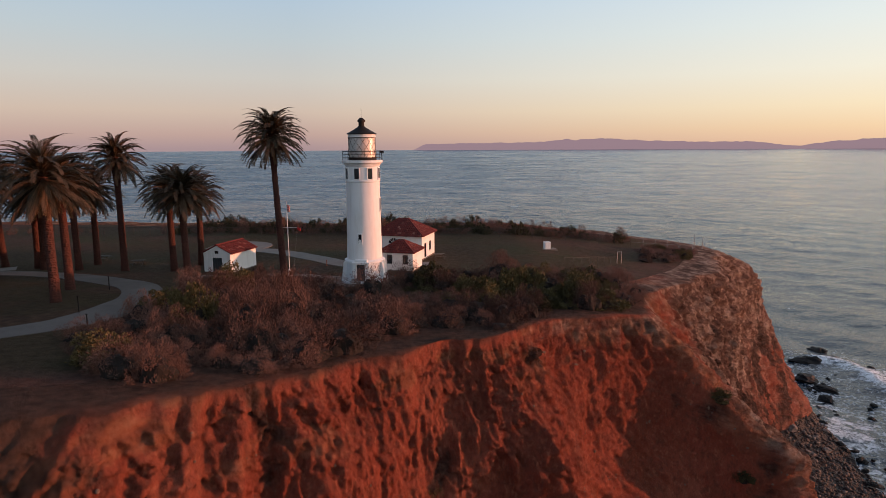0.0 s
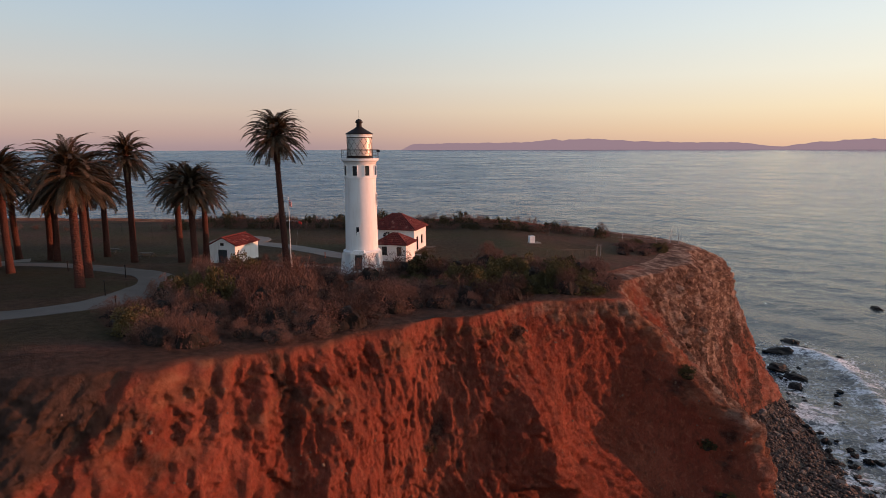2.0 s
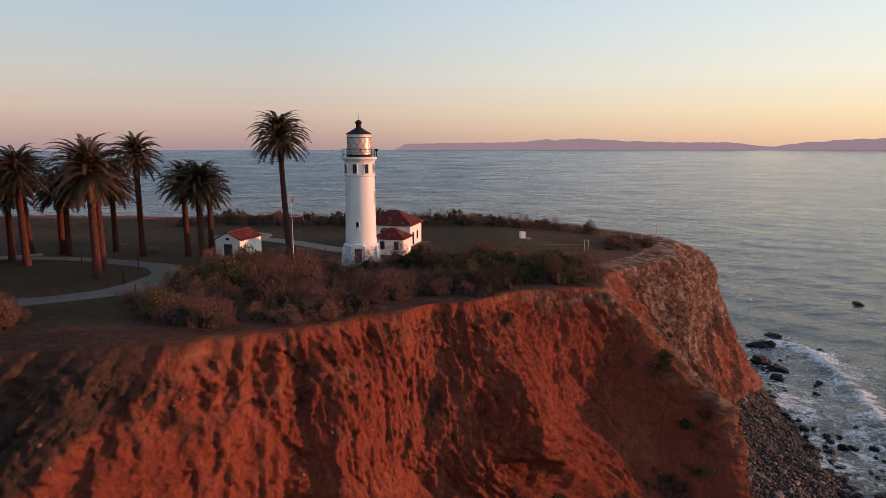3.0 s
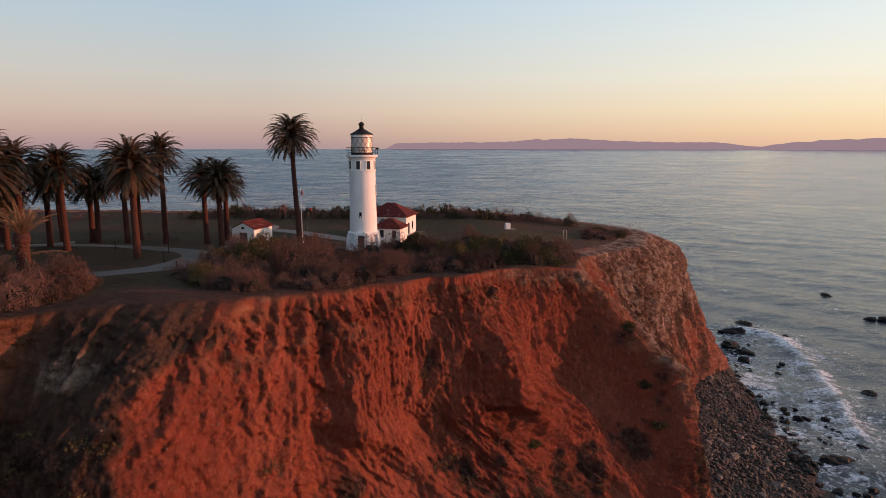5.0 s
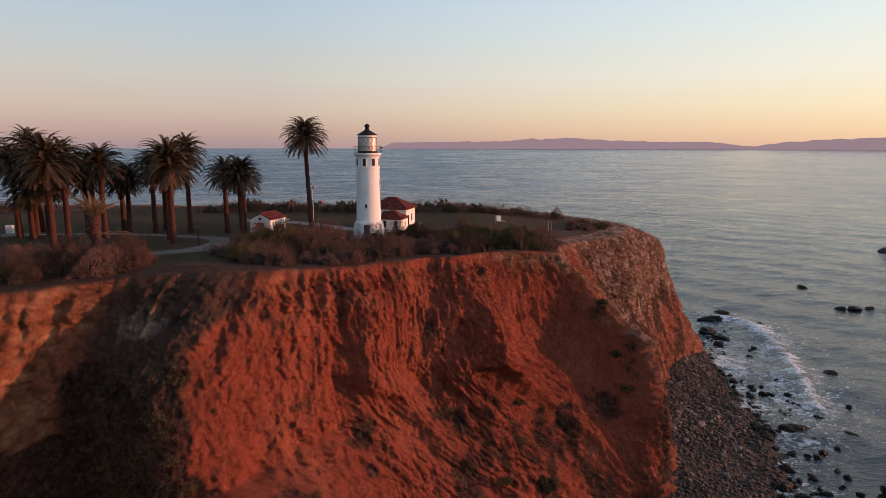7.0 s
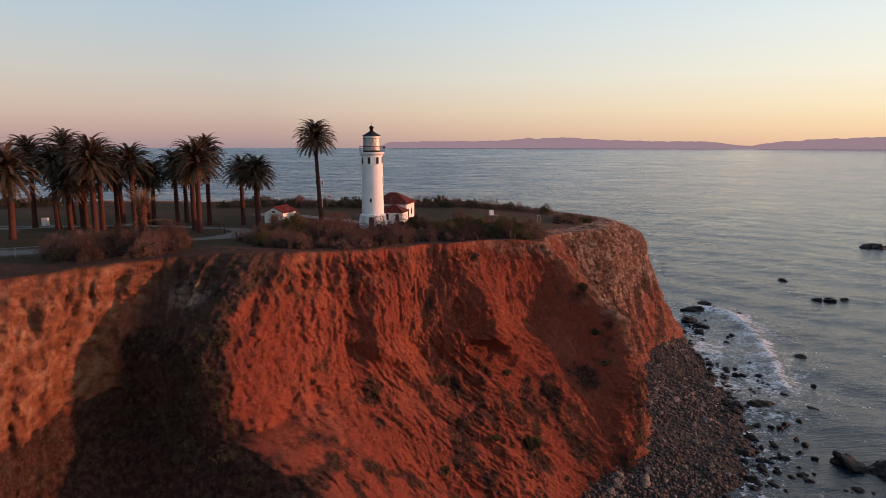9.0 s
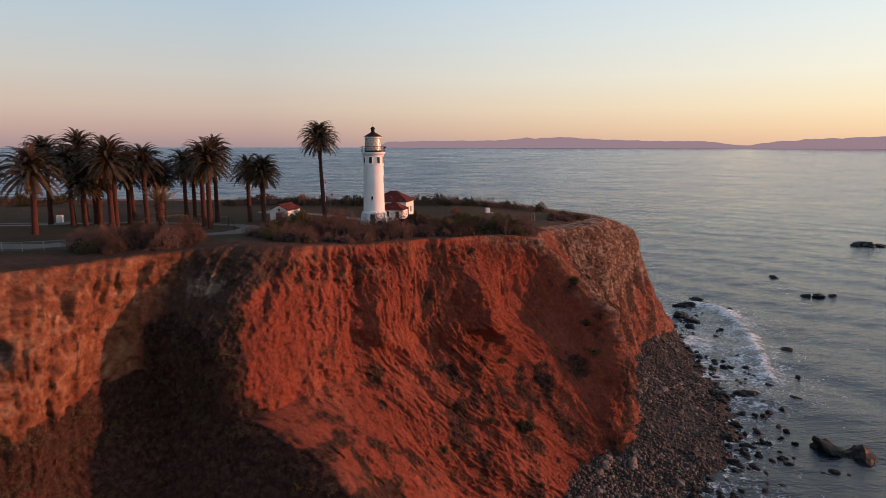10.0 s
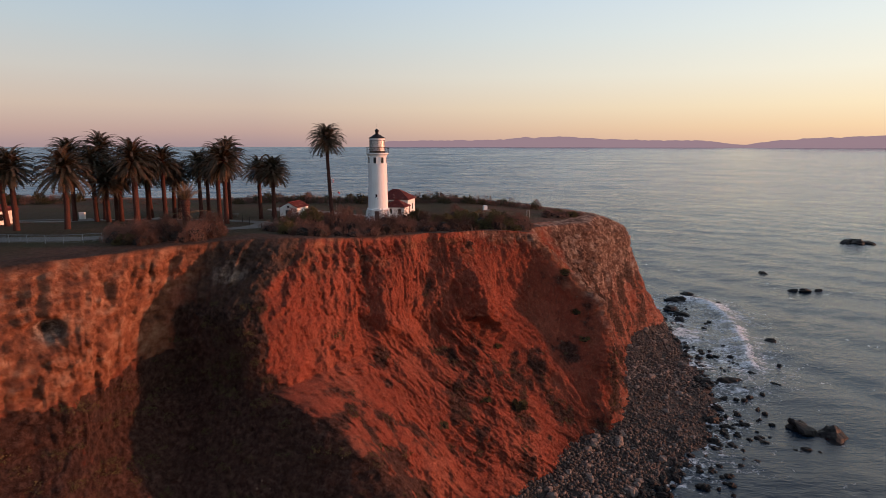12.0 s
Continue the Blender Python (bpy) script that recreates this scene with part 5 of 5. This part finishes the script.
def thicket(name, spots, leaves, label, seed):
    """Many small shrubs that nobody could count, as one mesh. spots: x, y, z, radius, height, green."""
    rg_ = np.random.default_rng(seed)
    for green, kind in ((False, "dry"), (True, "green")):
        vs = []
        for x, y, z, r, h, g in spots:
            if g != green:
                continue
            me = (LEAFY if g else TWIGGY)[rg_.integers(0, 4)]
            co = np.empty(len(me.vertices) * 3, np.float32)
            me.vertices.foreach_get("co", co)
            q = co.reshape(-1, 4, 3)[rg_.choice(len(co) // 12, leaves, replace=False)]
            c_ = q.mean(1, keepdims=True)
            q = c_ + (q - c_) * 2.0
            a_ = rg_.uniform(0, 6.3)
            vs.append(np.stack([(q[..., 0] * math.cos(a_) - q[..., 1] * math.sin(a_)) * r + x, (q[..., 0] * math.sin(a_) + q[..., 1] * math.cos(a_)) * r + y, q[..., 2] * h + z], -1).reshape(-1, 3))
        if vs:
            v = np.vstack(vs)
            tagged(new(name, mesh_from(name, v, np.arange(len(v)).reshape(-1, 4), GREEN if green else TWIG, False)), label % kind, "scrub", kind="stuff")


def scatter(poly, gap, seed, size, green, lift=1.0, group="scrub on the headland", label="", spots=None):
    """Shrubs over a patch of ground, no two closer than gap."""
    rnd = random.Random(seed)
    xs, ys = [p[0] for p in poly], [p[1] for p in poly]
    done = []
    for _ in range(6000):
        x, y = rnd.uniform(min(xs), max(xs)), rnd.uniform(min(ys), max(ys))
        if not inside(np.array([x]), np.array([y]), poly)[0] or any(math.dist((x, y), q) < gap for q in done):
            continue
        if math.dist((x, y), (-10.4, 72)) < 5.4 or math.dist((x, y), (-10.2, 66.5)) < 3.2:
            continue
        done.append((x, y))
        r = rnd.uniform(*size)
        h, g = r * rnd.uniform(0.65, 1.35) * (lift(x, y) if callable(lift) else lift), rnd.random() < green(x, y)
        if spots is None:
            shrub(x, y, gz(x, y), r, h, g, rnd, group=group, label=label)
        else:
            spots.append((x, y, gz(x, y) - 0.1, r, h, g))
    return len(done)


far = []
HEATH = [(-27.5, 40), (-24, 34.5), (-17.5, 32), (-12, 35.5), (-7.5, 38.5), (-4, 47), (4.5, 48), (8.5, 55.8), (15, 58.8), (20.3, 62.5), (22.5, 67.5), (23, 72), (14, 76), (5, 75), (-3, 70), (-8, 66), (-16, 66.5), (-23, 69.5), (-28, 63), (-28, 50)]
scatter(HEATH, 2.2, 3, (1.3, 3.3), lambda x, y: 0.75 if (x - 9) ** 2 / 130 + (y - 63) ** 2 / 70 < 1 else 0.05, lambda x, y: 1.15 + 0.5 * math.exp(-((x + 17) / 8) ** 2 - ((y - 50) / 9) ** 2))
scatter([(-44, 21.5), (-40, 20.5), (-34, 23), (-31, 28), (-33, 35), (-39, 35), (-44, 30)], 1.9, 4, (1.7, 2.9), lambda x, y: 0.08, 1.3)
scatter([(-55, 114.8), (-20, 113.5), (10, 113), (33, 115), (36, 120), (10, 125), (-52, 126)], 2.1, 5, (1.3, 2.4), lambda x, y: 0.4, 1.3, spots=far)
scatter([(30, 94), (36, 96), (41, 102), (45, 110), (40, 111), (33, 103)], 2.2, 6, (1.4, 2.2), lambda x, y: 0.05)
scatter([(-130, 114), (-101, 114), (-103, 128), (-130, 130)], 3.0, 7, (1.8, 3.2), lambda x, y: 0.75, 1.2, spots=far)
scatter([(-92, 113.5), (-72, 113), (-70, 117), (-92, 118)], 2.4, 9, (1.0, 1.7), lambda x, y: 0.0, 1.0, spots=far)
thicket("hedge", far, 700, "dense %s coastal scrub behind the fence", 21)
for x, y, r, h in ((-33.0, 116, 1.9, 4.2), (-29.5, 117, 1.6, 3.6), (-17.5, 114.5, 1.7, 3.8), (-21.3, 65.5, 2.3, 3.9), (-23.6, 66.0, 1.7, 2.6), (-18.6, 64.6, 1.8, 2.4), (-2.5, 73.0, 1.6, 1.6), (0.5, 74.0, 1.5, 1.5)):
    shrub(x, y, gz(x, y), r, h, False, random.Random(int(x * 10)), label="tall bare twiggy shrub standing above the scrub")

# scrub that clings to the cliff
rnd = random.Random(77)
near_spots = []
flat = scrub * sstep(0.10, 0.2, S) * (Y < 75) * (X > -50) * (Y > -20)
cand = np.argwhere(flat > 0.55)
for k in rnd.sample(range(len(cand)), 2100):
    i, j = cand[k]
    r = rnd.uniform(0.5, 1.45)
    near_spots.append((float(X[i, j]), float(Y[i, j]), float(Z[i, j]) - 0.1, r, r * rnd.uniform(0.6, 0.9), rnd.random() < 0.15))
low = np.argwhere((scrub > 0.4) & (S > 0.25) & (S < 0.8) & (X > -47) & (X < -6) & (Y > -14) & (Y < 24))
for k in rnd.sample(range(len(low)), 900):
    i, j = low[k]
    r = rnd.uniform(0.8, 1.7)
    near_spots.append((float(X[i, j]), float(Y[i, j]), float(Z[i, j]) - 0.2, r, r * rnd.uniform(0.7, 1.0), rnd.random() < 0.12))
thicket("cliff_scrub", near_spots, 150, "small %s scrub clinging to the cliff", 22)


def on_face(x, y):
    """The cliff's point nearest to a spot of the plan."""
    k = np.argmin((X - x) ** 2 + (Y - y) ** 2 + np.where(S < 0.05, 100, 0))
    return [float(a.ravel()[k]) for a in (X, Y, Z)]


for x, y, r in ((12, 44.6, 1.5), (1.5, 26, 1.3), (14.5, 36.5, 2.2), (15.5, 37.5, 1.8), (27, 56, 1.6), (29, 54, 1.4), (30.5, 52, 1.5), (9, 33, 1.4)):
    p = on_face(x, y)
    shrub(p[0], p[1], p[2] - 0.2, r, r * 0.8, True, rnd, group="scrub on the cliff", label="dark green bush growing on the cliff face")

# ---- rocks ----


def rock_mesh(name, seed, mat, sub=2):
    bm = bmesh.new()
    bmesh.ops.create_icosphere(bm, subdivisions=sub, radius=1)
    o = Vector((seed * 3.1, seed * 1.7, 0))
    for v in bm.verts:
        p = v.co.copy()
        k = 1 + 0.42 * noise.noise(p * 1.1 + o) + 0.30 * noise.noise(p * 2.7 + o) + 0.16 * noise.noise(p * 6.0 + o)
        v.co = p * k
    me = bpy.data.meshes.new(name)
    bm.to_mesh(me)
    bm.free()
    me.materials.append(mat)
    return me


ROCKS = [rock_mesh("rock", k, WET, 3) for k in range(6)]
BOULDERS = [rock_mesh("boulder", 10 + k, STONE, 2) for k in range(6)]


def rock_at(name, me, x, y, z, r, rnd, label, category, group, flat_=0.65, long_=1.3):
    ob = new(name, me)
    ob.matrix_world = Matrix.Translation((x, y, z)) @ Euler((rnd.uniform(-0.3, 0.3), rnd.uniform(-0.3, 0.3), rnd.uniform(0, 6.3))).to_matrix().to_4x4() @ Matrix.Diagonal((r * rnd.uniform(1, long_), r, r * flat_, 1))
    return tagged(ob, label, category, group)


rnd = random.Random(12)
SEA_ROCKS = [(102, 163, 2.0), (94, 154, 2.6), (102, 156, 1.6), (87, 141, 2.6), (88, 135, 1.8), (84, 129, 1.5), (68.7, 75.7, 1.2), (73.1, 75.6, 1.9), (101, 105.5, 1.5), (87, 99.6, 1.0), (92, 86, 0.6),
             (83.6, 72.9, 1.2), (81.8, 80.9, 0.9), (88, 119, 0.8), (107.7, 149, 1.0), (104, 148, 1.2), (93, 126, 0.7), (153, 198.7, 1.8), (146, 166, 1.5), (151, 166, 2.0), (156, 165.5, 1.4),
             (248, 279, 4.0), (254, 278, 5.0), (260, 277, 3.5), (76, 50.5, 2.6), (79.5, 47.8, 2.4), (74, 51.5, 1.3)]
for x, y, r in SEA_ROCKS:
    rock_at("sea_rock", rnd.choice(ROCKS), x, y, SEA_Z - 0.1 * r, r, rnd, "dark wet rock standing out of the sea", "rock", "rocks in the sea", 0.5, 1.5)
# boulders along the waterline
for i in range(150):
    k = rnd.randrange(int(NU * 0.25), int(NU * 0.93))
    if not (shore[k, 1] > -25 and shore[k, 0] > 0 and shore[k, 1] < 150):
        continue
    b = rnd.gauss(1.03, 0.13)
    x, y = toe[k] + (shore[k] - toe[k]) * b
    r = rnd.uniform(0.35, 1.15)
    rock_at("shore_rock", rnd.choice(ROCKS), x, y, min(SEA_Z + 0.15, TOE_Z + (SEA_Z - TOE_Z) * b + 0.1), r, rnd, "dark wet rock at the waterline", "rock", "rocks along the waterline", 0.6)
for i in range(260):
    k = rnd.randrange(int(NU * 0.3), int(NU * 0.93))
    if not (shore[k, 1] > 5 and shore[k, 0] > 15 and shore[k, 1] < 140):
        continue
    x, y = shore[k] + run_[k] * abs(rnd.gauss(0, 8.0))
    rock_at("sea_rock", rnd.choice(ROCKS), x, y, SEA_Z - 0.05, rnd.uniform(0.25, 0.75), rnd, "small black rock in the foam", "rock", "rocks in the sea", 0.6, 1.4)
for i in range(110):
    k = rnd.randrange(int(NU * 0.25), int(NU * 0.93))
    if not (shore[k, 1] > -25 and shore[k, 0] > 0 and shore[k, 1] < 140):
        continue
    b = rnd.uniform(0.02, 0.9)
    x, y = toe[k] + (shore[k] - toe[k]) * b
    rock_at("boulder", rnd.choice(BOULDERS), x, y, TOE_Z + (SEA_Z - TOE_Z) * b + 0.15, rnd.uniform(0.35, 0.95) ** 1.3, rnd, "pale fallen boulder on the shingle beach", "boulder", "boulders on the beach", 0.7)

# cobbles: one heap of small stones
rg = np.random.default_rng(8)
ico = bmesh.new()
bmesh.ops.create_icosphere(ico, subdivisions=1, radius=1)
iv = np.array([v.co[:] for v in ico.verts])
ifc = np.array([[v.index for v in f.verts] for f in ico.faces])
ico.free()
ok = np.flatnonzero((shore[:, 0] > 5) & (shore[:, 1] > -20) & (shore[:, 1] < 135))
n_c = 17000
k = rg.choice(ok, n_c)
b = rg.uniform(-0.08, 1.02, n_c)
px, py = np.where(b[:, None] < 0, toe[k] + run_[k] * b[:, None] * 30, toe[k] + (shore[k] - toe[k]) * b[:, None]).T
pz = TOE_Z + (SEA_Z - TOE_Z) * np.maximum(b, -0.05) + 0.35 * fbm(px / 3, py / 3, 0, 3) * sstep(-0.1, 0.2, b)
r = 0.10 + 0.34 * rg.random(n_c) ** 2.6
sc = r[:, None] * rg.uniform(0.65, 1.25, (n_c, 3)) * np.array([1.1, 1.0, 0.75])
an = rg.uniform(0, 6.3, n_c)
jit = 1 + 0.16 * rg.normal(size=(n_c, len(iv), 1))
pv = iv[None] * jit * sc[:, None]
ca, sa = np.cos(an)[:, None], np.sin(an)[:, None]
vx, vy = pv[..., 0] * ca - pv[..., 1] * sa, pv[..., 0] * sa + pv[..., 1] * ca
pv = np.stack([vx + px[:, None], vy + py[:, None], pv[..., 2] + pz[:, None] + r[:, None] * 0.2], -1).reshape(-1, 3)
fc = (ifc[None] + (np.arange(n_c) * len(iv))[:, None, None]).reshape(-1, 3)
tagged(new("cobbles", mesh_from("cobbles", pv, fc, STONE, True)), "grey-brown rounded cobbles covering the beach", "cobbles", kind="stuff")

# pale stones set in the clay face
spots = np.argwhere((S > 0.03) & (S < 0.75) & (X > -26) & (X < 34) & (fbm(X / 2.2, Y / 2.2, Z / 1.6, 3) > 0.55) & (Y < 70))
pick = spots[rg.choice(len(spots), 420)]
r = 0.04 + 0.11 * rg.random(len(pick)) ** 2.5
cx, cy, cz = (a[pick[:, 0], pick[:, 1]] for a in (X, Y, Z))
pv = iv[None] * (1 + 0.2 * rg.normal(size=(len(pick), len(iv), 1))) * r[:, None, None] * rg.uniform(0.7, 1.3, (len(pick), 1, 3)) + np.stack([cx, cy, cz], -1)[:, None]
fc = (ifc[None] + (np.arange(len(pick)) * len(iv))[:, None, None]).reshape(-1, 3)
tagged(new("face_stones", mesh_from("face_stones", pv.reshape(-1, 3), fc, PALE_STONE, False)), "pale stones set in the red clay face", "stones", kind="stuff")
